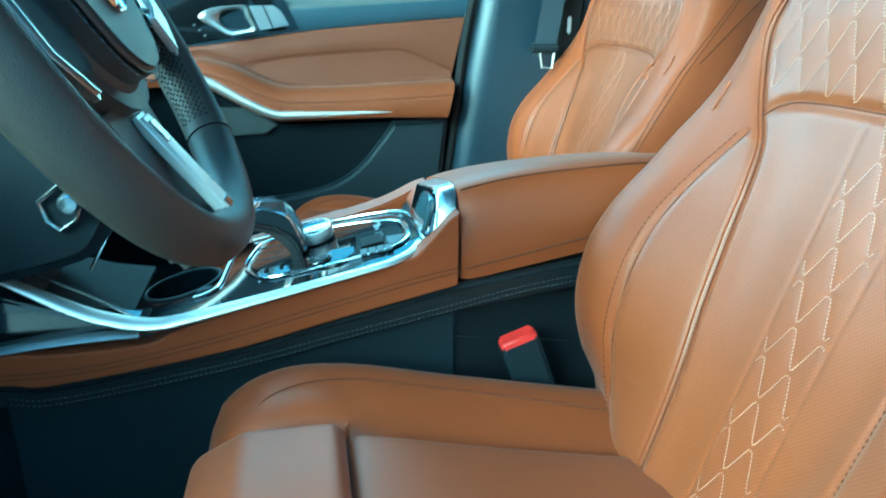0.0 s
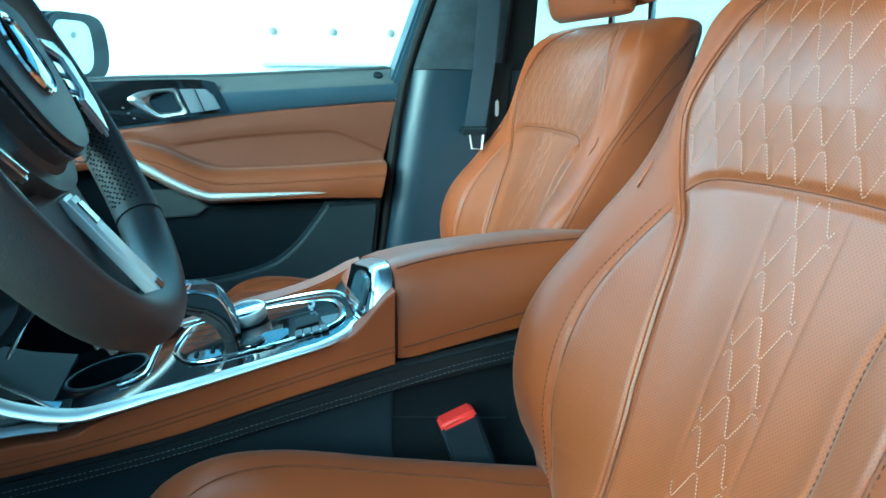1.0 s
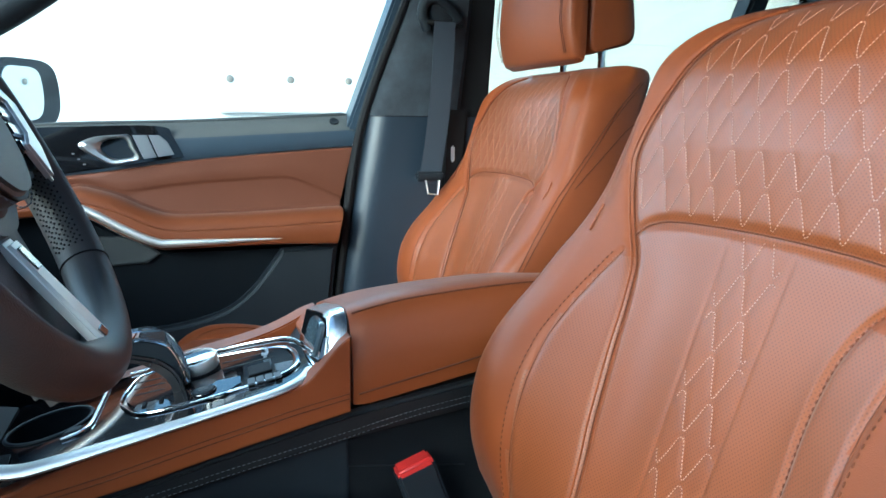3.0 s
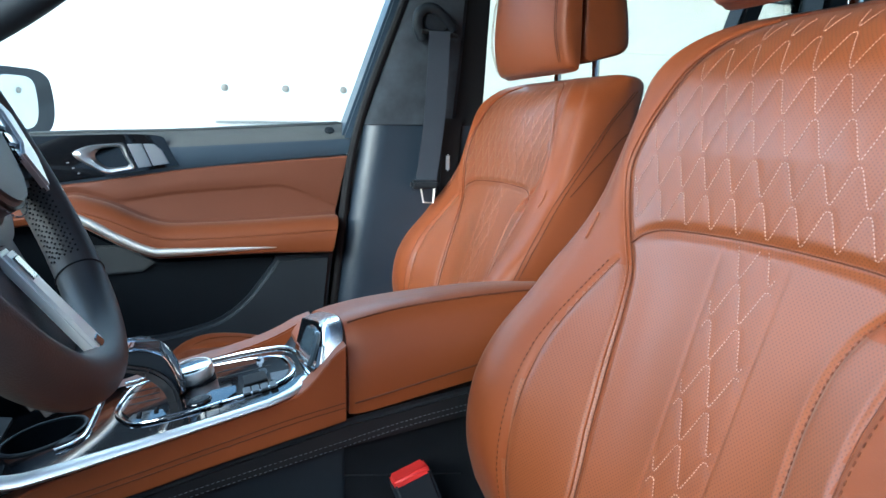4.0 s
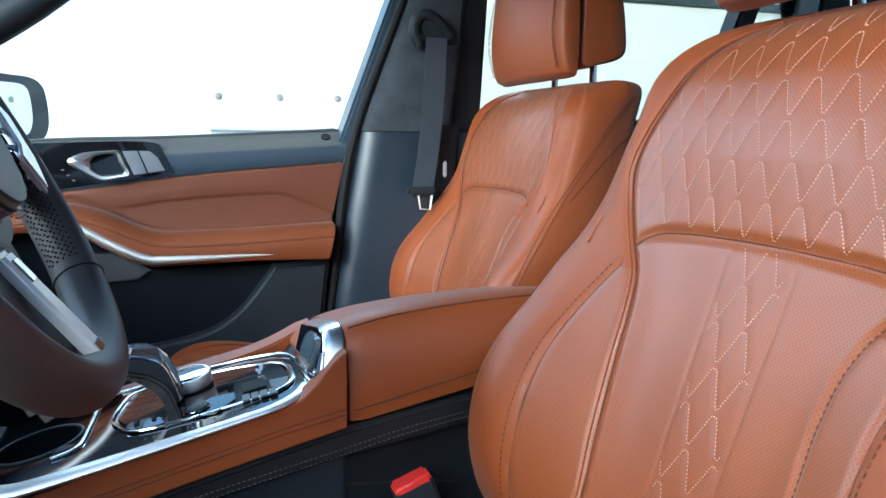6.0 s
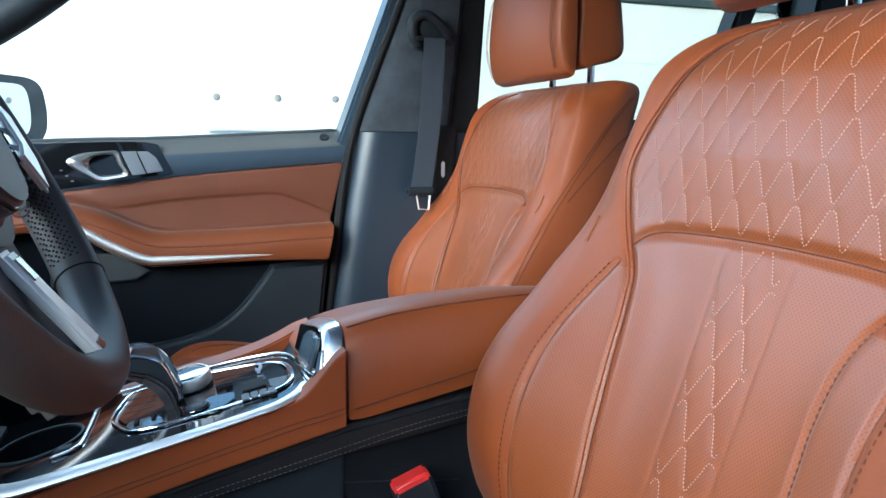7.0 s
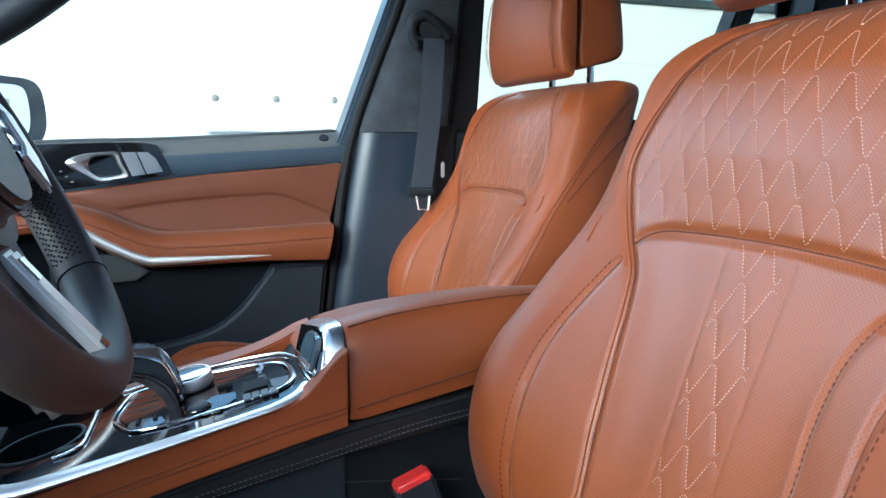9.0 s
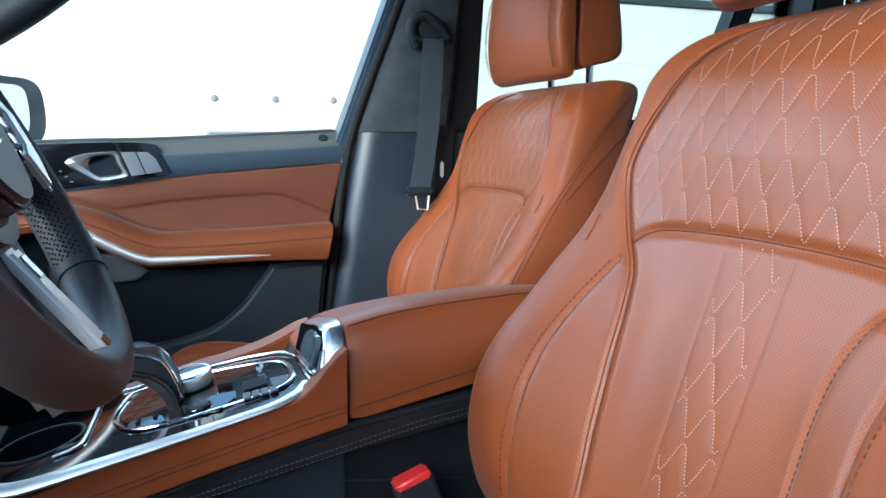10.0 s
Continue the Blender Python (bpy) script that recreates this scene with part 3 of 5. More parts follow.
def back_profile(z):
    """One closed cross-section of the backrest, as (w, forward) pairs."""
    W, B = mix_rows(WIDE, z), mix_rows(BOLSTER, z)
    S = mix_rows(PANEL, z)
    hollow = mix_rows([(0.55, 0.010), (0.86, 0.012), (0.93, 0.010), (0.985, 0.008), (1.19, 0.009)], z)
    half = [(0.0, 0.0), (0.6 * S, 0.14 * hollow), (0.96 * S, hollow), (S + 0.32 * (W - S), max(0.43 * B + 0.010, hollow + 0.005 + 0.2 * B)), (S + 0.68 * (W - S), B + 0.006),
            (W - 0.002, B * (0.84 if B > 0 else 0.62) + (0.003 if B > 0.02 else -0.004 + 0.35 * max(B, 0.0))), (W + 0.004, -0.035), (W - 0.004, -0.085), (W - 0.03, -0.126), (0.10, -0.14), (0.0, -0.142)]
    full = half + [(-w, d) for w, d in half[-2:0:-1]]
    kf = kb = 1.0
    if z > 1.10:
        kb = max(1 - ((z - 1.10) / (SEAT_H - 1.10)) ** 9, 0.0) ** (1 / 4)
    if z > 1.125:
        kf = max(1 - ((z - 1.125) / (SEAT_H - 1.125)) ** 2.4, 0.0) ** (1 / 2.4)
    loop = spline([(w, d, 0) for w, d in full], FINE, True)
    out = []
    for p in loop:
        f = min(max((p.y + 0.085) / 0.075, 0.0), 1.0)
        f = f * f * (3 - 2 * f)
        k = kb + (kf - kb) * f
        wide = (0.86 + 0.14 * kb) + ((0.45 + 0.55 * kf) - (0.86 + 0.14 * kb)) * f
        out.append((p.x * wide, -0.06 + (p.y + 0.06) * k))
    return out


def to_seam(w, z, curve):
    """Distance of many (w, z) from a curve."""
    best = np.full(w.shape, 9.0)
    for a, b in zip(curve, curve[1:]):
        ax, az, bx, bz = a.x, a.y, b.x, b.y
        L = (bx - ax) ** 2 + (bz - az) ** 2 + 1e-12
        t = np.clip(((w - ax) * (bx - ax) + (z - az) * (bz - az)) / L, 0, 1)
        best = np.minimum(best, np.hypot(w - ax - t * (bx - ax), z - az - t * (bz - az)))
    return best


def flat(pts, n=10):
    return spline([(a, b, 0) for a, b in pts], n)


def mirrored(curve):
    return [Vector((-p.x, p.y, 0)) for p in curve]


def quilt_lines():
    """Rows of slanted zigzag stitching on the shoulder panel and the stripe, as (w, z) curves."""
    rows = []
    pitch, rise, step, shift = 0.0320, 0.0268, 0.0311, 0.0160
    for r in range(-13, 6):
        top = 1.0365 + r * step
        low = top - rise
        w0 = 0.0067 + (r * shift) % pitch
        pts = []
        for i in range(7, -8, -1):
            u = w0 + i * pitch
            pts += [(u + 0.0150, low + 0.0026), (u + 0.0092, low + rise * 0.50), (u + 0.0044, top - 0.0032), (u + 0.0024, top - 0.0004), (u - 0.0020, top - 0.0006),
                    (u - 0.0038, top - 0.0036), (u - 0.0080, low + rise * 0.50), (u - 0.0122, low + 0.0030), (u - 0.0142, low + 0.0002), (u - 0.0162, low + 0.0008)]
        rows.append(flat(pts, 3))
    return rows


def inside_panel(w, z):
    if z > 1.007:
        edge = mix_rows([(1.0, 0.148), (1.02, 0.162), (1.045, 0.172), (1.09, 0.166), (1.12, 0.152), (1.15, 0.132), (1.18, 0.09)], z)
        return abs(w) < edge and z < 1.180
    return abs(w) < 0.0295 and 0.62 < z < 1.003


def seat_back():
    """The backrest's skin as grids: x, w, z, and the front's share, with seams pressed in and quilting raised."""
    zs = np.concatenate([np.linspace(0.56, 1.12, 300), 1.12 + (SEAT_H - 1.12) * np.sin(np.linspace(0, math.pi / 2, 44))[1:]])
    rows = [back_profile(z) for z in zs]
    w = np.array([[p[0] for p in r] for r in rows])
    d = np.array([[p[1] for p in r] for r in rows])
    z = np.repeat(zs[:, None], w.shape[1], 1)
    spine = np.array([mix_rows(SPINE, q) for q in zs])[:, None]
    front = (d > -0.03)
    cut = np.zeros(w.shape)
    side, bib, bol, stripe = flat(SIDE_SEAM), flat(BIB_SEAM), flat(BOLSTER_SEAM), flat(STRIPE_SEAM)
    side_n, bol_n = mirrored(flat(NEAR_SEAM)), mirrored(flat(NEAR_BOLSTER))
    for c, depth, wide in ((side, 0.0040, 0.0045), (side_n, 0.0028, 0.0036), (bib, 0.0036, 0.0055), (bol, 0.003, 0.0035), (bol_n, 0.003, 0.0035), (stripe, 0.0008, 0.0018), (mirrored(stripe), 0.0008, 0.0018)):
        cut = np.maximum(cut, depth * np.exp(-(to_seam(w, z, c) / wide) ** 2))
    # the shoulder panel and the stripe swell between their stitches
    q = np.full(w.shape, 9.0)
    for c in QUILT:
        keep = [p for p in c if inside_panel(p.x, p.y)]
        zmin, zmax = c[0].y - 0.03, c[0].y + 0.09
        near = (z > zmin) & (z < zmax) & front
        if near.any() and len(keep) > 1:
            runs, run = [], []
            for p in c:
                if inside_panel(p.x, p.y):
                    run.append(p)
                elif run:
                    runs.append(run)
                    run = []
            if run:
                runs.append(run)
            for run in runs:
                if len(run) > 1:
                    q[near] = np.minimum(q[near], to_seam(w[near], z[near], run))
    swell = 0.0005 * np.exp(-(q / 0.0038) ** 2)
    puff = np.where(z > 1.0, 0.006 * np.clip(1 - (w / 0.165) ** 2, 0, 1) * np.clip((z - 1.0) / 0.07, 0, 1) * np.clip((1.19 - z) / 0.05, 0, 1), 0)
    smooth_x = spine - (d + np.where(front, puff, 0))
    d = d + np.where(front, puff - cut - swell, 0)
    return spine - d, w, z, front, smooth_x


QUILT = quilt_lines()
BX, BW, BZ, BF, BS = seat_back()


HALF = BW.shape[1] // 2
TIP = [int(np.argmax(BW[i, :HALF])) for i in range(BW.shape[0])]
ROWZ = BZ[:, 0]


def row_x(i, w):
    """x of the smooth front of one cross-section at w."""
    return float(np.interp(abs(w), BW[i, :TIP[i] + 1], BS[i, :TIP[i] + 1]))


def on_back(w, z, lift=0.0):
    """A point of the backrest's smooth front at (w, z), lifted forward."""
    i = int(min(max(np.searchsorted(ROWZ, z) - 1, 0), len(ROWZ) - 2))
    t = min(max((z - ROWZ[i]) / (ROWZ[i + 1] - ROWZ[i]), 0.0), 1.0)
    x = row_x(i, w) * (1 - t) + row_x(i + 1, w) * t
    return Vector((x - lift, SEAT_Y + w, z))


def on_side(s, z, d):
    """A point of the backrest's flank, d ahead of its middle line."""
    i = int(min(max(np.searchsorted(ROWZ, z) - 1, 0), len(ROWZ) - 2))
    t = (z - ROWZ[i]) / (ROWZ[i + 1] - ROWZ[i])
    out = []
    for k in (i, i + 1):
        lo = int(np.argmax(BW[k, :HALF] > 0.18))
        hi = HALF - 4
        x = mix_rows(SPINE, ROWZ[k]) - d
        xs, ws = BS[k, lo:hi], BW[k, lo:hi]
        first = int(np.argmin(xs))
        out.append((x, float(np.interp(x, xs[first:], ws[first:]))))
    x, w = (out[0][j] * (1 - t) + out[1][j] * t for j in (0, 1))
    return Vector((x, SEAT_Y + s * (w + 0.0007), z))


def grid_part(keep, name, mat, parent, label=""):
    """The cells of the backrest that keep() picks, as one panel."""
    R, C = BX.shape
    wc, zc = BW, BZ
    idx, verts, faces = {}, [], []
    picked = keep(wc, zc, BF)
    for i in range(R - 1):
        for j in range(C):
            if picked[i, j]:
                quad = []
                for a, b in ((i, j), (i + 1, j), (i + 1, (j + 1) % C), (i, (j + 1) % C)):
                    if (a, b) not in idx:
                        idx[(a, b)] = len(verts)
                        verts.append((float(BX[a, b]), SEAT_Y + float(BW[a, b]), float(BZ[a, b])))
                    quad.append(idx[(a, b)])
                faces.append(quad)
    me = bpy.data.meshes.new(name)
    me.from_pydata(verts, [], faces)
    me.materials.append(mat)
    me.polygons.foreach_set("use_smooth", [True] * len(me.polygons))
    me.normals_split_custom_set_from_vertices([NORMALS[a, b] for a, b in idx])
    ob = new(name, me)
    ob.parent = parent
    ob.matrix_parent_inverse = parent.matrix_basis.inverted()
    if label:
        tagged(ob, label)
    return ob


def skin_normals():
    p = np.stack([BX, BW, BZ], -1)
    du = np.roll(p, -1, 1) - np.roll(p, 1, 1)
    dv = np.gradient(p, axis=0)
    n = np.cross(dv, du)
    n /= np.linalg.norm(n, axis=-1, keepdims=True) + 1e-12
    if n[60, 0, 0] > 0:
        n = -n
    return n


NORMALS = skin_normals()


CUSHION = [(-0.09, 0.722), (0.04, 0.722), (0.16, 0.697), (0.30, 0.668), (0.42, 0.645)]
CUSHION_HALF = [(0.0, 0.0), (0.09, 0.002), (0.122, 0.0), (0.150, 0.004), (0.19, 0.014), (0.225, 0.016), (0.252, -0.002), (0.264, -0.045), (0.262, -0.10), (0.22, -0.16), (0.0, -0.17)]


def cushion_drop(x):
    """How far the cushion's section is flattened towards its rounded front."""
    return 0.25 + 0.75 * (max(1 - ((0.02 - x) / 0.106) ** 2.2, 0.0) ** (1 / 2.2) if x < 0.02 else 1.0)


def cushion_z(x, w):
    h = mix_rows(CUSHION_HALF[:7], w)
    return mix_rows(CUSHION, x) - 0.09 + (h + 0.09) * cushion_drop(x)


def pillow(x0, x1, half, z0, top, r):
    """A padded block between x0 and x1 with soft upper edges of radius r; top gives its height along x."""
    rings = []
    for i in range(28):
        v = 0.5 - 0.5 * math.cos(math.pi * i / 27)
        x = x0 + (x1 - x0) * v
        e = min(x - x0, x1 - x)
        k = math.sqrt(max(1 - ((r - e) / r) ** 2, 0.0)) if e < r else 1.0
        ztop = top(x) - r * (1 - k)
        pts = [(-half, z0), (-half, ztop - r)]
        for j in range(1, 7):
            a = math.pi / 2 * j / 6
            pts.append((-half + r * (1 - math.cos(a)), ztop - r + r * math.sin(a)))
        for j in range(1, 8):
            q = -1 + 2 * j / 8
            pts.append((q * (half - r), ztop + 0.004 * (1 - q * q)))
        for j in range(6, 0, -1):
            a = math.pi / 2 * j / 6
            pts.append((half - r * (1 - math.cos(a)), ztop - r + r * math.sin(a)))
        pts += [(half, ztop - r), (half, z0)]
        rings.append([Vector((x, SEAT_Y + w, z)) for w, z in pts])
    return loft(rings)


def make_seat():
    seat = thing("front_seat", (0.2, SEAT_Y, 0.40), "tan leather sports seat with quilted shoulder panel and bolsters", "car seat", "front seats")
    far_w, near_w = (np.array([mix_rows([(p.y, p.x) for p in flat(c) if p.y <= 1.175], q) for q in BZ[:, 0]])[:, None] for c in (SIDE_SEAM, NEAR_SEAM))
    side_w = np.where(BW < 0, near_w, far_w)
    bib_z = np.interp(BW, [p.x for p in flat(BIB_SEAM)], [p.y for p in flat(BIB_SEAM)])
    centre = lambda w, z, f: f & (np.abs(w) < side_w)
    grid_part(lambda w, z, f: centre(w, z, f) & (z > bib_z) & (z < 1.182), "shoulder_panel", leather_perf, seat, "quilted perforated tan shoulder panel")
    grid_part(lambda w, z, f: centre(w, z, f) & (z <= bib_z) & (np.abs(w) < 0.031), "centre_stripe", leather_perf, seat, "quilted tan centre stripe")
    grid_part(lambda w, z, f: centre(w, z, f) & (z <= bib_z) & (w >= 0.031), "back_panel", leather_perf, seat)
    grid_part(lambda w, z, f: centre(w, z, f) & (z <= bib_z) & (w <= -0.031), "back_panel", leather_perf, seat)
    far_w, near_w = (np.interp(BZ[:, 0], [p.y for p in flat(c)], [p.x for p in flat(c)])[:, None] for c in (BOLSTER_SEAM, NEAR_BOLSTER))
    bol_w = np.where(BW < 0, near_w, far_w)
    insert = lambda w, z, f: f & (np.abs(w) >= side_w) & (np.abs(w) < bol_w) & (z < 0.966)
    grid_part(lambda w, z, f: insert(w, z, f) & (w > 0), "bolster_insert", leather_perf, seat, "perforated tan bolster insert")
    grid_part(lambda w, z, f: insert(w, z, f) & (w < 0), "bolster_insert", leather_perf, seat, "perforated tan bolster insert")
    grid_part(lambda w, z, f: ~(centre(w, z, f) & (z < 1.182)) & ~insert(w, z, f), "backrest", leather, seat, "smooth tan leather backrest with side bolsters")
    bm = bmesh.new()
    for c in QUILT:
        run = []
        for p in c + [Vector((9, 9, 0))]:
            if inside_panel(p.x, p.y):
                run.append(on_back(p.x, p.y, -0.0003))
            elif len(run) > 2:
                piece = dashes(run, 0.0018, 0.0011, 0.00048)
                me = bpy.data.meshes.new("tmp")
                piece.to_mesh(me)
                piece.free()
                bm.from_mesh(me)
                bpy.data.meshes.remove(me)
                run = []
            else:
                run = []
    part("quilt_stitching", bm, thread_light, seat, "pale quilting stitches", False)
    for s, side_seam, bolster_seam in ((1, SIDE_SEAM, BOLSTER_SEAM), (-1, NEAR_SEAM, NEAR_BOLSTER)):
        run = [on_back(s * (p.x + 0.0042), p.y, -0.0012) for p in flat(side_seam, 24)[:-8] if s > 0 or p.y > 0.975]
        part("piping", tube(run, 0.0012, 6), leather, seat, "tan leather piping")
        run = [on_back(s * (p.x + 0.0078), p.y, 0.0004) for p in flat(bolster_seam, 24)]
        if s < 0:
            side = [on_back(s * (p.x + 0.0005), p.y, -0.0022) for p in flat(NEAR_SEAM, 24) if p.y < 0.985]
            part("side_stitching", dashes(side, 0.0032, 0.0020, 0.0007), thread_dark, seat, "brown seam stitches", False)
        part("bolster_stitching", dashes(run, 0.004, 0.002, 0.0006), thread_dark, seat, "brown seam stitches", False)
        # dark cords in the seams stand in for the shadow of their gaps
        for c in (flat(side_seam, 20)[:-8] if s > 0 else [], flat(bolster_seam, 20)):
            if c:
                part("seam", tube([on_back(s * p.x, p.y, -0.0028) for p in c], 0.0007, 5), thread_dark, seat, "dark brown cord for the shaded gap of a leather seam")
    part("seam", tube([on_back(p.x, p.y, -0.0028) for p in flat(BIB_SEAM, 20)], 0.0007, 5), thread_dark, seat, "dark brown cord for the shaded gap of a leather seam")
    for s in (1, -1):
        for off in (0.0, 0.007):
            run = [on_side(s, z, d - off) for z, d in [(p.x, p.y) for p in flat([(0.80, 0.055), (0.862, 0.048), (0.93, 0.03), (0.997, 0.004), (1.07, -0.034), (1.12, -0.062), (1.165, -0.095)], 12)]]
            part("side_seam", tube(run, 0.0007, 5), thread_dark, seat, "dark brown cord for the shaded gap of a leather seam")
    # the fold's shade, drawn as a thin dark cord on the flank
    fold = [on_side(-1, p.x, p.y) for p in flat([(1.11, -0.125), (1.085, -0.088), (1.04, -0.046), (1.0, -0.014)], 10)]
    part("leather_fold", tube(fold, 0.0008, 5), thread_dark, seat, "dark cord for the shade in a leather fold")
    for s in (1, -1):
        run = [on_back(s * p.x, p.y, 0.0012) for p in flat([(0.212, 0.982), (0.2135, 0.995), (0.2115, 1.008)], 6)]
        part("airbag_tag", tube(run, 0.0022, 8, 0.6, (1, 0, 0)), leather, seat, "narrow folded leather tag")
    # cushion
    xs = [-0.085 + 0.012 * i for i in range(42)]
    rings = []
    for x in xs:
        low = -0.05 if x < 0.04 else 0.0
        half = [(w, h + (low if w < 0.13 else 0)) for w, h in CUSHION_HALF]
        loop = spline([(w, h, 0) for w, h in half + [(-w, h) for w, h in half[-2:0:-1]]], 6, True)
        rings.append([Vector((x, SEAT_Y + p.x, mix_rows(CUSHION, x) - 0.09 + (p.y + 0.09) * cushion_drop(x))) for p in loop])
    part("cushion", loft(rings), leather, seat, "tan leather seat cushion with side bolsters")
    part("cushion_panel", pillow(0.0435, 0.40, 0.119, 0.60, lambda x: mix_rows(CUSHION, x) + 0.008, 0.013), leather, seat, "smooth tan cushion panel")
    part("thigh_support", pillow(-0.088, 0.0425, 0.119, 0.60, lambda x: 0.744 - 0.5 * max(0.0, -0.04 - x), 0.015), leather, seat, "padded tan thigh support")
    for s in (1, -1):
        run = [Vector((x, SEAT_Y + s * w, cushion_z(x, w) + 0.0006)) for x, w in [(p.x, p.y) for p in flat([(-0.045, 0.165), (-0.02, 0.185), (0.04, 0.196), (0.12, 0.197), (0.22, 0.194), (0.32, 0.186)], 14)]]
        part("cushion_seam", tube(run, 0.0008, 5), thread_dark, seat, "dark brown cord for the shaded gap of a leather seam")
    part("seat_base", box(-0.02, 0.40, SEAT_Y - 0.23, SEAT_Y + 0.23, 0.42, 0.60, 0.02), plastic, seat, "black plastic seat base")
    for yy in (-0.2, 0.2):
        part("seat_rail", box(-0.1, 0.5, SEAT_Y + yy - 0.02, SEAT_Y + yy + 0.02, 0.40, 0.43, 0.004), grey_metal, seat)
    # headrest: a front pillow and a rear block with a gap between
    front = spline([(0.490, 1.212), (0.479, 1.27), (0.488, 1.36), (0.500, 1.395), (0.514, 1.398), (0.520, 1.30), (0.518, 1.206), (0.505, 1.200)], 6, True)
    back = spline([(0.525, 1.218), (0.526, 1.30), (0.526, 1.39), (0.575, 1.388), (0.614, 1.35), (0.630, 1.27), (0.624, 1.236), (0.58, 1.222)], 6, True)
    for name, prof, cx, half, label in (("headrest_pillow", front, 0.515, 0.147, "soft tan leather headrest pillow"), ("headrest_block", back, 0.55, 0.140, "firm tan leather headrest block")):
        rings = []
        for i in range(25):
            v = -math.cos(math.pi * i / 24)
            k = 0.45 + 0.55 * (max(1 - abs(v) ** 6, 0.0)) ** (1 / 3.5)
            rings.append([Vector((cx - 0.016 + (p.x - cx) * k + 0.010 * v * v, SEAT_Y + half * v, 1.30 + (p.y - 1.30) * (0.84 + 0.16 * k))) for p in prof])
        part(name, loft(rings), leather, seat, label)
    for s in (1, -1):
        for off in (0.0, 0.006):
            part("headrest_seam", tube(spline([(0.481, SEAT_Y + s * (0.134 - off), 1.214), (0.470, SEAT_Y + s * (0.136 - off), 1.27), (0.478, SEAT_Y + s * (0.134 - off), 1.35), (0.496, SEAT_Y + s * (0.132 - off), 1.386)], 8), 0.0006, 5), thread_dark, seat, "dark brown cord for the shaded gap of a leather seam")
    for yy in (-0.072, 0.072):
        part("headrest_post", tube([(0.584, SEAT_Y + yy, 1.13), (0.584, SEAT_Y + yy, 1.24)], 0.0065, 12), chrome_bright, seat, "chrome headrest post")
    return seat


driver_seat = make_seat()
passenger_seat = copy_thing(driver_seat, Matrix.Translation((0.347, 1.42, 0.386)))
tagged(passenger_seat, "tan leather sports seat set back beside the centre pillar")
for ob in passenger_seat.children:
    if ob.name.startswith(("cushion", "thigh")):
        ob.location += Vector((-0.085, 0, -0.036))

# ---------------------------------------------------------------- dashboard
dash = thing("dashboard", (-0.55, 1.0, 0.40), "black soft-touch dashboard with gloss panels and silver trim", "dashboard")
dash_out = spline([(-0.92, 0.93), (-0.70, 1.035), (-0.52, 1.035), (-0.43, 0.99), (-0.40, 0.90), (-0.42, 0.80), (-0.46, 0.70), (-0.60, 0.60), (-0.92, 0.58)], 5)
part("dash_body", slab(dash_out, 0.32, 1.70, 0.03, 4), plastic, dash)
part("centre_fascia", slab([(-0.46, 0.50), (-0.26, 0.50), (-0.25, 0.74), (-0.30, 0.86), (-0.36, 0.95), (-0.46, 0.95)], 0.92, 1.12, 0.02, 3), plastic, dash, "black centre fascia")
part("lower_dash", slab([(p.x, p.y) for p in spline([(-0.46, 0.78), (-0.24, 0.815), (-0.185, 0.845), (-0.172, 0.90), (-0.20, 0.965), (-0.46, 0.99)], 4)], 0.918, 1.10, 0.012, 3), plastic, dash, "black lower dash panel")
frame_path = [(-0.238, 0.914, 0.892), (-0.210, 0.912, 0.914), (-0.196, 0.912, 0.897), (-0.206, 0.914, 0.872), (-0.222, 0.914, 0.862), (-0.234, 0.914, 0.872)]
vent = part("air_vent", tube(frame_path, 0.003, 8, 1, (0, 1, 0), True), chrome, dash, "silver framed switch")
part("vent_knob", lathe([(0.001, 0), (0.009, 0), (0.011, 0.006), (0.011, 0.02), (0.008, 0.024), (0.001, 0.025)], 18, Matrix.Translation((-0.207, 0.920, 0.892)) @ pose(0, 0, 0, 90, 0, 0)), chrome, vent, "small silver knob")
part("trim_bar", tube([(-0.205, 0.935, 0.812), (-0.176, 0.935, 0.866)], 0.0040, 8, 0.6), chrome, dash, "slim silver trim bar")
column = part("steering_column", tube([(-0.15, 0.60, 1.08), (-0.42, 0.60, 0.96)], 0.05, 20), plastic, dash, "black steering column shroud")

# ---------------------------------------------------------------- centre console
console = thing("centre_console", (0.1, 1.01, 0.40), "centre console in tan leather, gloss black and silver", "console")


def deck_z(x, y):
    """Height of the sloping deck, which leans a little away from the driver."""
    return 0.7955 + 0.22 * x - 0.022 * (max(y, 0.88) - 0.90)


def deck(bm, lift=0.0):
    """Lays flat work on the console's sloping deck."""
    for v in bm.verts:
        v.co.z += deck_z(v.co.x, v.co.y) + lift
    return bm


def deck_path(pts, n=8, closed=False, lift=0.0):
    return [Vector((p.x, p.y, deck_z(p.x, p.y) + lift + p.z)) for p in spline([(*q, 0) if len(q) == 2 else q for q in pts], n, closed)]


band_top = spline([(-0.42, 0.742), (-0.29, 0.744), (-0.236, 0.741), (-0.15, 0.745), (-0.12, 0.757), (-0.05, 0.779), (0.007, 0.792), (0.059, 0.8035), (0.112, 0.816), (0.130, 0.823), (0.144, 0.835), (0.156, 0.849), (0.167, 0.861), (0.178, 0.869)], 6)
band_low = spline([(-0.42, 0.716), (-0.293, 0.712), (-0.241, 0.708), (-0.071, 0.731), (0.05, 0.759), (0.177, 0.788)], 6)
part("leather_band", slab(band_top + band_low[::-1], 0.878, 0.905, 0.006, 3), leather, console, "tan leather side band")
far_top = spline([(-0.10, 0.765), (0.007, 0.795), (0.08, 0.812), (0.115, 0.822), (0.140, 0.832), (0.160, 0.842), (0.178, 0.848)], 6)
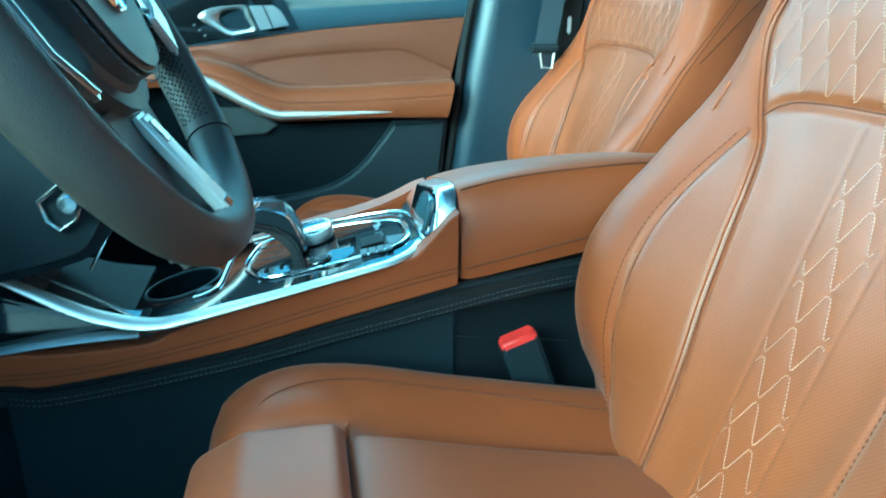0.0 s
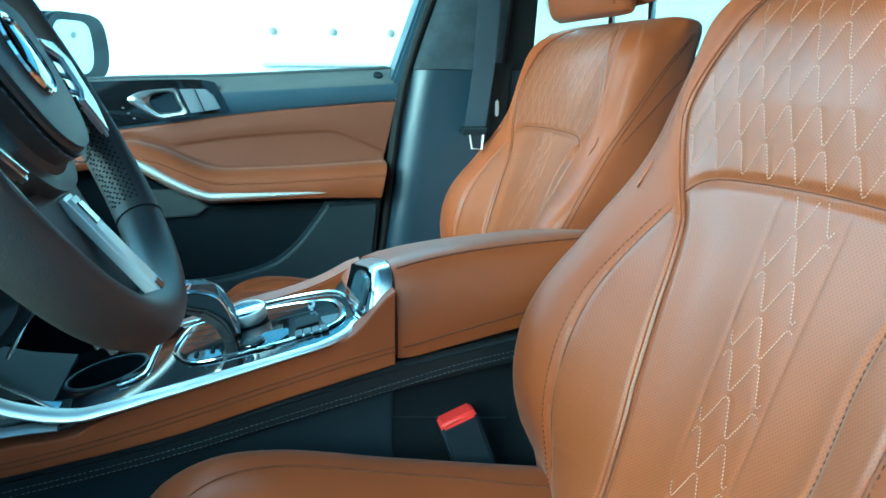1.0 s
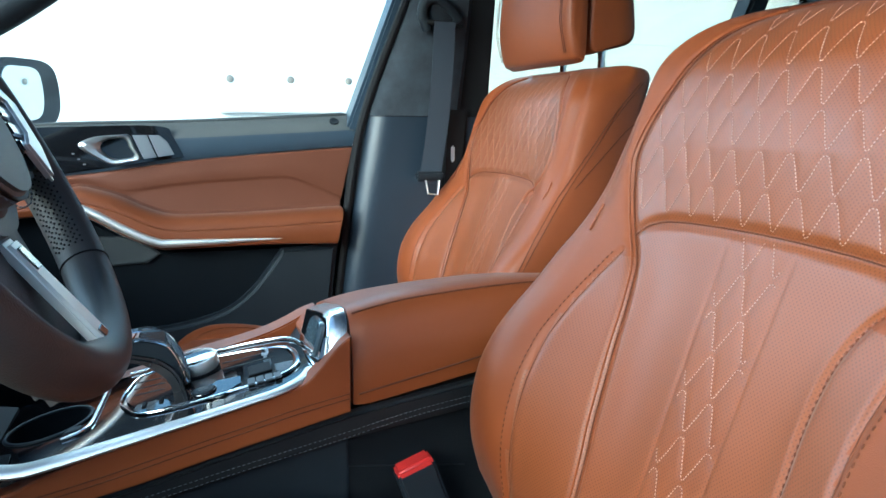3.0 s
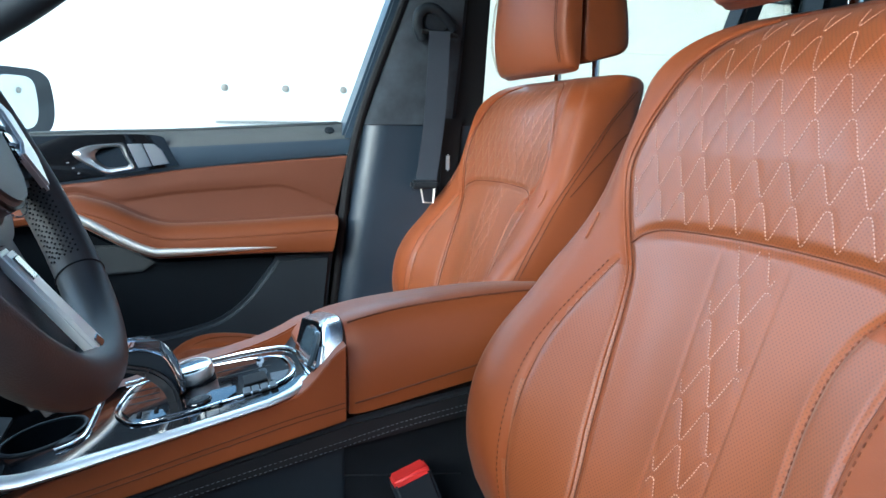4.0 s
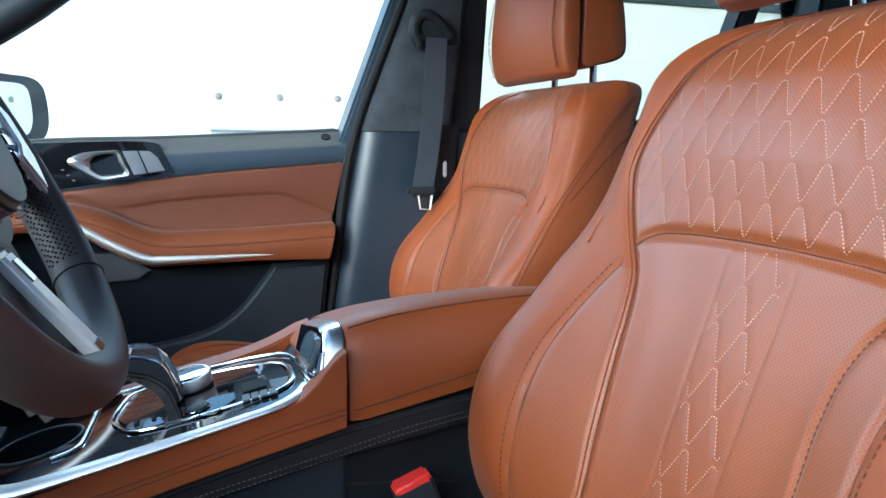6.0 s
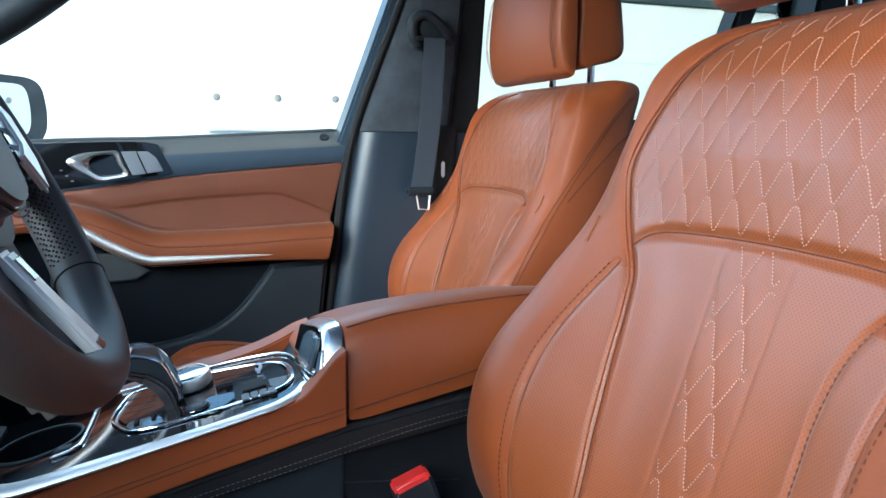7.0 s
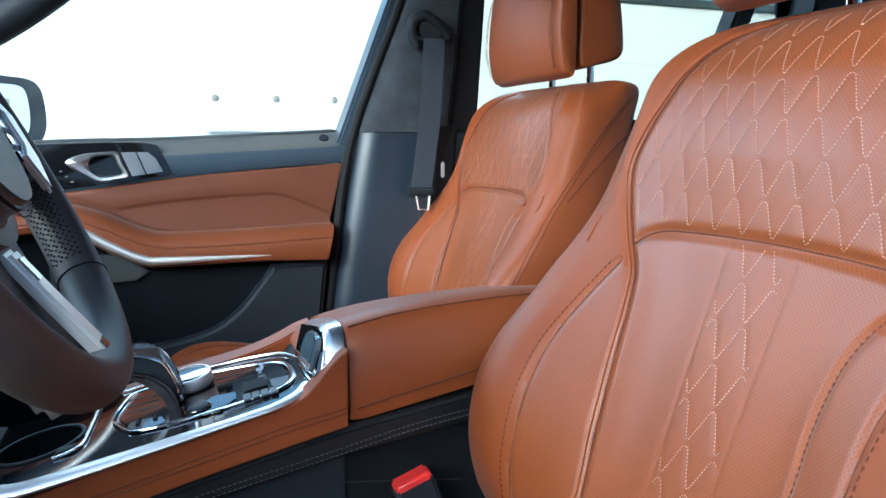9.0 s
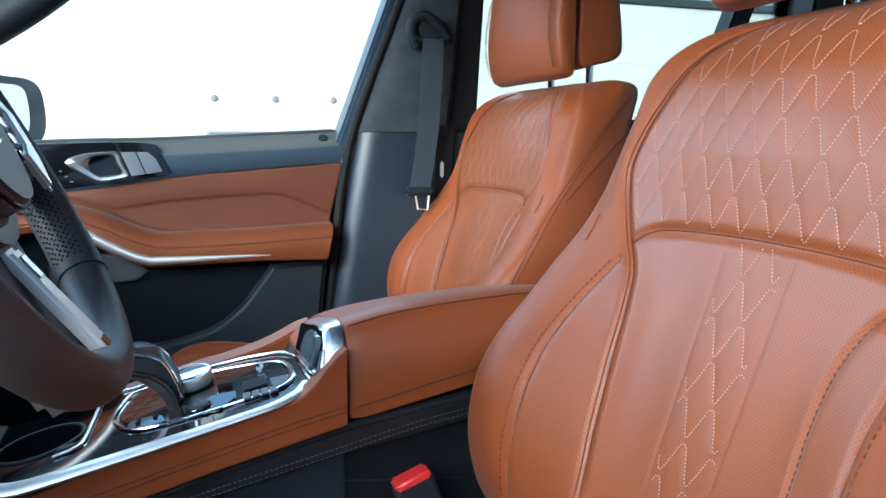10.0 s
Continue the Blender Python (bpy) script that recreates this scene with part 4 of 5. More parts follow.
part("leather_band", slab(far_top + [(0.177, 0.70), (-0.10, 0.70)], 1.086, 1.125, 0.012, 4), leather, console, "tan leather side band")
part("far_shoulder", slab([(0.150, 0.70), (0.150, 0.832), (0.162, 0.846), (0.180, 0.852), (0.180, 0.70)], 1.005, 1.10, 0.008, 3), leather, console, "tan leather shoulder")
part("core", slab([(-0.30, 0.73), (-0.14, 0.735), (0.05, 0.775), (0.13, 0.80), (0.16, 0.84), (0.179, 0.84), (0.179, 0.5), (-0.30, 0.5)], 0.90, 1.09, 0.003), plastic, console)
side_edge = [(p.x, p.y - 0.001) for p in band_low] + [(0.33, 0.810), (0.52, 0.842)]
part("side_panel", slab(side_edge + [(0.52, 0.42), (-0.42, 0.42)], 0.905, 1.13, 0.004), carpet, console, "black carpeted console side")
pad = [(a, b - 0.002) for a, b in side_edge] + [(a, b - float(np.interp(a, [0.0, 0.177, 0.33, 0.52], [0.030, 0.034, 0.036, 0.040]))) for a, b in side_edge[::-1]]
part("side_pad", slab(pad, 0.884, 0.92, 0.006, 3), leather_dark, console, "black leather padded rail")
for off in (0.0, 0.0062):
    run = spline([(a, 0.8835, b + off - 0.0062) for a, b in ((-0.29, 0.694), (-0.24, 0.690), (-0.071, 0.714), (0.05, 0.7385), (0.106, 0.7497), (0.17, 0.7624), (0.2376, 0.7765), (0.312, 0.7876), (0.5, 0.810))], 10)
    part("rail_stitching", dashes(run, 0.0035, 0.0018, 0.0004), thread_grey, console, "grey seam stitches", False)
part("side_crease", tube(spline([(-0.10, 0.9045, 0.676), (-0.034, 0.9045, 0.689), (0.02, 0.9045, 0.7005), (0.073, 0.9045, 0.710), (0.112, 0.9045, 0.715), (0.163, 0.9045, 0.716), (0.226, 0.9045, 0.7085), (0.315, 0.9045, 0.697)], 8), 0.0009, 6), leather_dark, console, "black carpet edge line")
seam_a = spline([(-0.38, 0.8775, 0.728), (-0.236, 0.8775, 0.724), (-0.10, 0.8775, 0.744), (0.05, 0.8775, 0.780), (0.12, 0.8775, 0.797), (0.176, 0.8775, 0.808)], 10)
part("band_seam", tube(seam_a, 0.0006, 6), thread_dark, console, "dark brown cord for the shaded gap of a leather seam")
part("band_seam", tube([p + Vector((0, 0, -0.0055)) for p in seam_a], 0.0006, 6), thread_dark, console, "dark brown cord for the shaded gap of a leather seam")

strip_run = [(0.143, 0.918), (0.130, 0.896), (0.108, 0.882), (0.08, 0.878), (0.0, 0.877), (-0.06, 0.877), (-0.10, 0.878)]
strip_run = [(x, y, deck_z(x, y) - 0.001) for x, y in strip_run] + [(-0.135, 0.881, 0.7665), (-0.17, 0.890, 0.7675), (-0.21, 0.903, 0.775), (-0.26, 0.924, 0.791), (-0.31, 0.945, 0.809)]
strip_path = spline(strip_run, 10)
bm = tube(strip_path, 0.0075, 12, 0.42)
bm.verts.ensure_lookup_table()
for i, v in enumerate(bm.verts):
    c = strip_path[i // 12]
    v.co = c + (v.co - c) * float(np.interp(c.x, [-0.31, -0.20, -0.13, -0.03, 0.06, 0.14], [1.0, 1.6, 1.75, 1.35, 1.05, 0.9]))
part("silver_strip", bm, satin_light, console, "satin silver edge strip")
part("front_blade", tube(spline([(-0.155, 0.886, 0.7555), (-0.19, 0.886, 0.755), (-0.25, 0.889, 0.750), (-0.32, 0.892, 0.741)], 8), 0.010, 8, 0.4), grey_metal, console, "slate grey trim blade")
part("front_face", slab([(-0.42, 0.73), (-0.29, 0.744), (-0.236, 0.741), (-0.15, 0.745), (-0.125, 0.757), (-0.21, 0.772), (-0.30, 0.805), (-0.42, 0.83)], 0.896, 0.93, 0.003), gloss, console, "gloss black side face")
part("front_deck", slab([(-0.42, 0.83), (-0.30, 0.79), (-0.22, 0.764), (-0.172, 0.756), (-0.172, 0.70), (-0.42, 0.70)], 0.93, 1.09, 0.003), rubber, console, "matt black front tray")
part("tray_edge", tube(spline([(-0.165, 0.905, 0.767), (-0.20, 0.925, 0.780), (-0.275, 0.955, 0.806)], 8), 0.0022, 8), chrome, console, "slim silver tray edge")

# deck panel with a real opening for the cup
bm = bmesh.new()
outer = [(-0.170, 0.884), (-0.125, 0.883), (-0.08, 0.881), (0.0, 0.880), (0.08, 0.880), (0.106, 0.884), (0.124, 0.896), (0.140, 0.918), (0.148, 0.95), (0.146, 1.03), (0.13, 1.07), (0.08, 1.085), (0.0, 1.09), (-0.08, 1.09), (-0.125, 1.09), (-0.170, 1.09)]
cup_c, cup_r = Vector((-0.125, 0.990, 0)), 0.041
hole = [cup_c + Vector((cup_r * math.cos(a), cup_r * math.sin(a), 0)) for a in (2 * math.pi * j / 40 for j in range(40))]
ov = [bm.verts.new((*q, 0)) for q in outer]
hv = [bm.verts.new(q) for q in hole]
oe = [bm.edges.new((ov[i], ov[(i + 1) % len(ov)])) for i in range(len(ov))]
he = [bm.edges.new((hv[i], hv[(i + 1) % 40])) for i in range(40)]
bmesh.ops.triangle_fill(bm, edges=oe + he, use_beauty=True)
g = bmesh.ops.extrude_face_region(bm, geom=list(bm.faces))
for v in [e for e in g["geom"] if isinstance(e, bmesh.types.BMVert)]:
    v.co.z -= 0.006
part("deck_panel", deck(bm), gloss, console, "gloss black deck panel", False)
# added dark plate, meant to cover a bright reflection at the deck's front
part("reflection_cover", deck(slab([(-0.174, 0.888), (-0.146, 0.887), (-0.150, 0.930), (-0.174, 0.940)], 0.001, 0.003, 0.0005, 1, "z")), door_plastic, console)
well = deck(lathe([(0.001, -0.061), (0.037, -0.06), (0.040, -0.008), (0.0405, 0.0), (0.0409, 0.0), (0.0409, -0.064), (0.001, -0.064)], 40, Matrix.Translation(cup_c)))
cup = part("cup_holder", well, door_plastic, console, "black cup holder well")
part("cup_ring", deck(tube([Vector((cup_c.x + 0.0425 * math.cos(a), cup_c.y + 0.0425 * math.sin(a), 0.001)) for a in (2 * math.pi * j / 48 for j in range(48))], 0.0022, 8, 0.8, (0, 0, 1), True)), plastic, cup)
part("cup_clip", deck(box(-0.118, -0.100, 0.952, 0.962, -0.03, -0.004, 0.003)), rubber, cup)
part("divider_trim", tube(deck_path([(-0.072, 1.085), (-0.073, 1.05), (-0.077, 0.985), (-0.080, 0.950), (-0.085, 0.938), (-0.094, 0.932), (-0.106, 0.930)], 8, lift=0.002), 0.0020, 8, 0.7), chrome, console, "slim silver divider")
part("pocket_plate", deck(slab([(-0.106, 0.938), (-0.090, 0.938), (-0.086, 0.950), (-0.100, 0.952)], 0.0015, 0.004, 0.001, 1, "z")), plastic, console)
loop = [(-0.054, 0.992), (-0.049, 1.030), (-0.036, 1.066), (0.0, 1.070), (0.055, 1.056), (0.093, 1.040), (0.122, 1.021), (0.133, 0.997), (0.133, 0.955), (0.124, 0.930), (0.105, 0.919), (0.070, 0.917), (0.019, 0.919), (-0.015, 0.926), (-0.035, 0.938), (-0.047, 0.965)]
sur = tube(deck_path(loop, 8, True, 0.002), 0.0016, 8, 0.8, (0, 0, 1), True)
run = deck_path(loop, 8, True, 0.002)
for v in sur.verts:
    c = min(run, key=lambda p: (p - v.co).length)
    k = 1.0 + 1.1 * min(max((c.x - 0.095) / 0.03, 0.0), 1.0)
    v.co = c + Vector(((v.co.x - c.x) * k, (v.co.y - c.y) * k, v.co.z - c.z))
part("shift_surround", sur, chrome_bright, console, "bright chrome surround")
def tilted(bm, y0, lean=0.045):
    """Leans flat work on the deck towards the driver about the line y0."""
    for v in bm.verts:
        v.co.z += lean * (v.co.y - y0)
    return bm


part("switch_panel", deck(tilted(slab([(p.x, p.y) for p in [Vector(q) for q in ((0.016, 0.931, 0), (0.017, 0.952, 0), (0.040, 0.951, 0), (0.046, 0.958, 0), (0.071, 0.951, 0), (0.070, 0.930, 0), (0.052, 0.912, 0), (0.036, 0.914, 0))]], 0.0010, 0.0030, 0.0008, 2, "z"), 0.915)), gloss, console, "gloss black switch panel")
part("switch_panel", deck(tilted(slab([(p.x, p.y) for p in [Vector(q) for q in ((-0.039, 0.946, 0), (-0.035, 0.959, 0), (-0.016, 0.956, 0), (-0.004, 0.948, 0), (0.000, 0.928, 0), (-0.015, 0.926, 0), (-0.032, 0.934, 0))]], 0.0010, 0.0030, 0.0008, 2, "z"), 0.928)), gloss, console, "gloss black switch panel")
part("far_trim", tube(deck_path([(-0.05, 1.092), (0.02, 1.088), (0.08, 1.078), (0.122, 1.060), (0.140, 1.036), (0.148, 0.99)], 8, lift=0.002), 0.0017, 8), chrome, console, "slim silver trim line")
inner = [(q[0] * 0.94 + 0.0025, 1.0 + (q[1] - 1.0) * 0.93) for q in loop]
part("inner_plate", deck(slab([(p.x, p.y) for p in spline([(*q, 0) for q in inner], 5, True)], 0.0005, 0.0022, 0.0008, 1, "z")), gloss, console, "gloss black inner plate")
part("tray_slot", deck(slab([(0.079, 0.943), (0.104, 0.942), (0.104, 0.974), (0.080, 0.975)], 0.0024, 0.0042, 0.0008, 1, "z")), rubber, console, "dark slot")
part("slot_lid", deck(slab([(0.1125, 0.922), (0.123, 0.929), (0.128, 0.952), (0.108, 0.958), (0.107, 0.936)], 0.0024, 0.004, 0.001, 1, "z")), pillar_plastic, console, "dark slate slot lid")
for i in range(4):
    x = 0.076 + 0.0090 * i
    part("key", deck(slab([(x, 0.914 - 0.0012 * i), (x + 0.0078, 0.913 - 0.0012 * i), (x + 0.0086, 0.934 - 0.002 * i), (x + 0.001, 0.935 - 0.002 * i)], 0.0020, 0.0042, 0.0009, 2, "z")), key_plastic, console, "small dark grey console key")
for i in range(2):
    x = -0.030 + 0.017 * i
    part("key", deck(slab([(x, 0.944), (x + 0.004, 0.944), (x + 0.005, 0.956), (x + 0.001, 0.956)], 0.0022, 0.0062, 0.001, 1, "z")), rubber, console, "small dark console key")
for i in range(3):
    part("deck_rib", tube(deck_path([(-0.042, 1.0 + 0.022 * i), (-0.008, 0.992 + 0.022 * i)], 2, lift=0.002), 0.0010, 6), plastic, console, "thin dark rib")
for i in range(2):
    part("deck_rib", tube(deck_path([(0.055, 0.998 + 0.024 * i), (0.112, 0.990 + 0.022 * i)], 2, lift=0.002), 0.0010, 6), plastic, console, "thin dark rib")
start = part("start_button", deck(lathe([(0.001, 0.003), (0.0085, 0.0035), (0.0105, 0.003), (0.0115, 0.001), (0.0115, 0.0)], 28, Matrix.Translation((0.032, 0.936, 0.0036)))), plastic, console, "round dark start button")
part("button_ring", deck(tube([Vector((0.032 + 0.0125 * math.cos(a), 0.936 + 0.0125 * math.sin(a), 0.0048)) for a in (2 * math.pi * j / 32 for j in range(32))], 0.0008, 6, 1, (0, 0, 1), True)), gloss, start)
for d in (-0.003, 0.002):
    part("button_mark", deck(box(0.027, 0.037, 0.936 + d, 0.9375 + d, 0.0070, 0.0076, 0)), thread_grey, start, "pale bar of lettering")

# turning knob
knob = part("control_knob", lathe([(0.019, 0.0), (0.019, 0.006), (0.0230, 0.007), (0.0242, 0.009), (0.0242, 0.018), (0.0232, 0.0205), (0.0208, 0.021), (0.0203, 0.0195)], 48, Matrix.Translation((0.030, 1.018, deck_z(0.03, 1.018))) @ pose(0, 0, 0, 6, -12, 0)), satin_light, console, "knurled silver turning knob")
part("knob_top", lathe([(0.001, 0.0208), (0.012, 0.0206), (0.0204, 0.0198), (0.0206, 0.016), (0.001, 0.016)], 48, Matrix.Translation((0.030, 1.018, deck_z(0.03, 1.018))) @ pose(0, 0, 0, 6, -12, 0)), gloss, knob, "glossy dark knob top")
part("knob_skirt", lathe([(0.024, 0.0), (0.023, 0.006), (0.0195, 0.010), (0.001, 0.011)], 40, Matrix.Translation((0.030, 1.018, deck_z(0.03, 1.018) + 0.001)) @ pose(0, 0, 0, 0, -10, 0)), rubber, knob)

# gear lever
lever = part("gear_lever", slab([(p.x, p.y) for p in spline([(-0.052, 0.853), (-0.030, 0.855), (-0.006, 0.849), (0.004, 0.836), (0.012, 0.815), (0.0135, 0.803), (0.009, 0.806), (0.001, 0.823), (-0.013, 0.832), (-0.030, 0.838), (-0.052, 0.842)], 5, True)], 0.974, 1.018, 0.005, 3), plastic, console, "black gear lever with cut crystal top")
cry = slab([(p.x, p.y) for p in spline([(-0.052, 0.868), (-0.030, 0.871), (-0.010, 0.868), (0.004, 0.857), (0.014, 0.836), (0.0200, 0.812), (0.0165, 0.803), (0.0125, 0.817), (0.0045, 0.838), (-0.006, 0.8505), (-0.030, 0.8565), (-0.052, 0.8545)], 3, True)], 0.9735, 1.0185, 0.006, 2)
bmesh.ops.subdivide_edges(cry, edges=[e for e in cry.edges if abs(e.verts[0].co.y - e.verts[1].co.y) > 0.02], cuts=3)
rnd = random.Random(4)
for v in cry.verts:
    v.co += Vector((rnd.uniform(-1, 1), rnd.uniform(-1, 1), rnd.uniform(-1, 1))) * 0.0011
for v in cry.verts:
    v.co.z -= 0.35 * (v.co.y - 0.9735)
part("crystal_cap", cry, crystal, lever, "faceted clear crystal cap", False)
part("cap_plate", slab([(-0.050, 0.8585), (-0.030, 0.8600), (-0.027, 0.8675), (-0.050, 0.8675)], 0.9690, 0.974, 0.001, 1), chrome_bright, lever, "small bright plate")
for i in range(3):
    part("plate_mark", tube([(-0.047 + 0.0055 * i, 0.9685, 0.8600), (-0.043 + 0.0055 * i, 0.9685, 0.8660)], 0.0008, 5), thread_dark, lever)
part("lever_trim", tube(spline([(-0.052, 0.973, 0.8535), (-0.030, 0.973, 0.8555), (-0.006, 0.973, 0.8495), (0.0045, 0.973, 0.8365), (0.0125, 0.973, 0.8155), (0.0145, 0.973, 0.803)], 6), 0.0011, 6), chrome_bright, lever)
part("lever_neck", slab([(p.x, p.y) for p in spline([(-0.052, 0.844), (-0.031, 0.840), (-0.012, 0.834), (0.003, 0.822), (0.0110, 0.807), (0.0125, 0.793), (0.0025, 0.791), (-0.001, 0.804), (-0.010, 0.817), (-0.029, 0.831), (-0.052, 0.836)], 5, True)], 0.965, 0.991, 0.005, 4), smoked_metal, lever, "smoked metal lever neck")
part("small_latch", deck(box(0.098, 0.106, 0.996, 1.004, 0.002, 0.014, 0.002)), chrome_bright, console, "small bright latch")

# armrest with domed lid and framed front end


def arm_ring(x, k=1.0, grow=0.0):
    lo = 0.789 + 0.186 * (max(x, 0.18) - 0.18)
    up = mix_rows([(0.14, -0.022), (0.18, -0.012), (0.24, 0.0), (0.33, 0.008), (0.42, 0.010), (0.52, 0.0)], x)
    prof = spline([(0.884, lo, 0), (0.882, lo + 0.03, 0), (0.887, 0.86 + up, 0), (0.903, 0.890 + up, 0), (0.935, 0.899 + up, 0), (1.0, 0.888 + up, 0), (1.08, 0.872 + up, 0), (1.13, 0.855 + up, 0), (1.142, 0.83 + up, 0), (1.142, lo, 0)], 6)
    return [Vector((x, 1.01 + (p.x - 1.01) * k, 0.84 + (p.y - 0.84) * k + grow)) for p in prof]


rings = []
for i in range(40):
    x = 0.182 + 0.33 * i / 39
    e = min(i, 39 - i)
    rings.append(arm_ring(x, 1 - 0.035 * max(0, 1 - e / 2.5) ** 2))
arm = part("armrest", loft(rings), leather, console, "domed tan leather armrest lid")
run = [arm_ring(0.186 + 0.32 * i / 39)[20] + Vector((0, -0.0004, 0.0006)) for i in range(40)]
part("lid_seam", tube(run, 0.0010, 6), thread_dark, arm, "brown lid seam")
run = []
for i in range(40):
    x = 0.187 + 0.32 * i / 39
    z = 0.8042 + 0.209 * (x - 0.1865)
    ring = arm_ring(x)[:12]
    run.append(Vector((x, float(np.interp(z, [p.z for p in ring], [p.y for p in ring])) - 0.0004, z)))
part("lid_seam", tube(run, 0.0010, 6), thread_dark, arm, "brown lid seam")
arch = []
for x, k in ((0.161, 0.93), (0.163, 0.975), (0.168, 0.99), (0.180, 0.992), (0.180, 0.93), (0.161, 0.90)):
    arch.append([p - Vector((0.018 * (p.z - 0.88) / -0.08 if p.z < 0.88 else 0, 0, 0)) for p in arm_ring(x, k)[12:33]])
arch.append(arch[0])
cap_frame = part("end_frame", loft(arch, False), chrome, console, "satin silver arch frame")
face = bmesh.new()
ringpts = [Vector((0.159 - 0.30 * (0.88 - p.z), 1.01 + (p.y - 1.01) * 0.93, 0.84 + (p.z - 0.84) * 0.93)) for p in arm_ring(0.16)[12:33]] + [Vector((0.144, 1.015, 0.830)), Vector((0.142, 0.905, 0.824))]
face.faces.new([face.verts.new(p) for p in ringpts])
g = bmesh.ops.extrude_face_region(face, geom=list(face.faces))
for v in [e for e in g["geom"] if isinstance(e, bmesh.types.BMVert)]:
    v.co.x += 0.02
part("end_face", face, gloss, cap_frame, "gloss black end face", False)
button = slab([(p.x, p.y) for p in spline([(0.918, 0.842, 0), (0.921, 0.866, 0), (0.929, 0.873, 0), (0.972, 0.869, 0), (0.980, 0.845, 0), (0.971, 0.836, 0), (0.930, 0.836, 0)], 4, True)], -0.003, 0.004, 0.001, 2, "x")
for v in button.verts:
    v.co.x += 0.159 - 0.30 * (0.88 - v.co.z)
part("end_button", button, display_glass, cap_frame, "blue-grey glass touch panel")

# ---------------------------------------------------------------- steering wheel
WT = radians(27.9)
WHEEL = Matrix.Translation((-0.105, 0.621, 1.092)) @ Matrix(((0, -math.sin(WT), math.cos(WT), 0), (1, 0, 0, 0), (0, math.cos(WT), math.sin(WT), 0), (0, 0, 0, 1)))
wheel = thing("steering_wheel", (-0.105, 0.621, 1.092), "black leather sports steering wheel with silver spoke trim", "steering wheel")


def wheel_part(name, bm, mat, label="", parent=None, smooth=True):
    bm.transform(WHEEL)
    return part(name, bm, mat, parent or wheel, label, smooth)


def rim_bm(r0, r1, a0, a1, n, flat_k=1.15, relief=0.0):
    closed = abs(a1 - a0) > 6.28
    path = [Vector((r0 * math.cos(a), r0 * math.sin(a), 0)) for a in (a0 + (a1 - a0) * j / n for j in range(n if closed else n + 1))]
    return tube(path, r1, 24, flat_k, (0, 0, 1), closed)


wheel_part("rim", rim_bm(0.1646, 0.0145, 0, 2 * math.pi, 120), wheel_leather, "thick black leather rim")
for a in (-48,):
    c, s = math.cos(radians(a)), math.sin(radians(a))
    seam = [Vector(((0.1646 + 0.0148 * math.cos(q)) * c, (0.1646 + 0.0148 * math.cos(q)) * s, 0.0170 * math.sin(q))) for q in (2 * math.pi * j / 28 for j in range(28))]
    wheel_part("rim_seam", tube(seam, 0.0007, 5, 1, (0.3, 0.2, 1), True), rubber)
# perforated grips: rows of small dark pits raised as tiny studs
for lo, hi in ((-44, -16), (196, 224)):
    bm = bmesh.new()
    for i in range(30):
        a = radians(lo + (hi - lo) * i / 29)
        for j in range(5):
            q = radians(150 + 16 * j + (10 if i % 2 else 0))
            rr = 0.1646 + 0.0148 * math.cos(q)
            m = Matrix.Translation((rr * math.cos(a), rr * math.sin(a), 0.0169 * math.sin(q)))
            bmesh.ops.create_icosphere(bm, subdivisions=1, radius=0.0009, matrix=m)
    tagged(wheel_part("grip_texture", bm, rubber, "dimpled black grip leather", None, False), kind="stuff")
shield = spline([(-0.078, 0.040, 0), (0.0, 0.052, 0), (0.078, 0.040, 0), (0.084, 0.0, 0), (0.060, -0.050, 0), (0.030, -0.071, 0), (0.0, -0.076, 0), (-0.030, -0.071, 0), (-0.060, -0.050, 0), (-0.084, 0.0, 0)], 6, True)
hub = wheel_part("airbag_cover", slab([(p.x, p.y) for p in shield], -0.034, 0.013, 0.014, 5, "z"), wheel_leather, "black leather airbag cover with stitched edge")
pad_out = [(p.x * 0.80, p.y * 0.82) for p in shield]
wheel_part("cover_pad", slab(pad_out, 0.011, 0.019, 0.004, 3, "z"), wheel_leather, "", hub)
run = [Vector((p.x * 0.85, p.y * 0.87, 0.0138)) for p in shield] + [Vector((shield[0].x * 0.85, shield[0].y * 0.87, 0.0138))]
wheel_part("cover_stitching", dashes(run, 0.004, 0.0025, 0.0006), thread_grey, "", hub, False)
wheel_part("badge", lathe([(0.001, 0.0235), (0.018, 0.0225), (0.0225, 0.021), (0.0225, 0.017)], 36), gloss, "round dark badge", hub)
wheel_part("badge_ring", tube([Vector((0.0235 * math.cos(a), 0.0235 * math.sin(a), 0.0205)) for a in (2 * math.pi * j / 40 for j in range(40))], 0.0022, 8, 1, (0, 0, 1), True), chrome_bright, "chrome badge ring", hub)
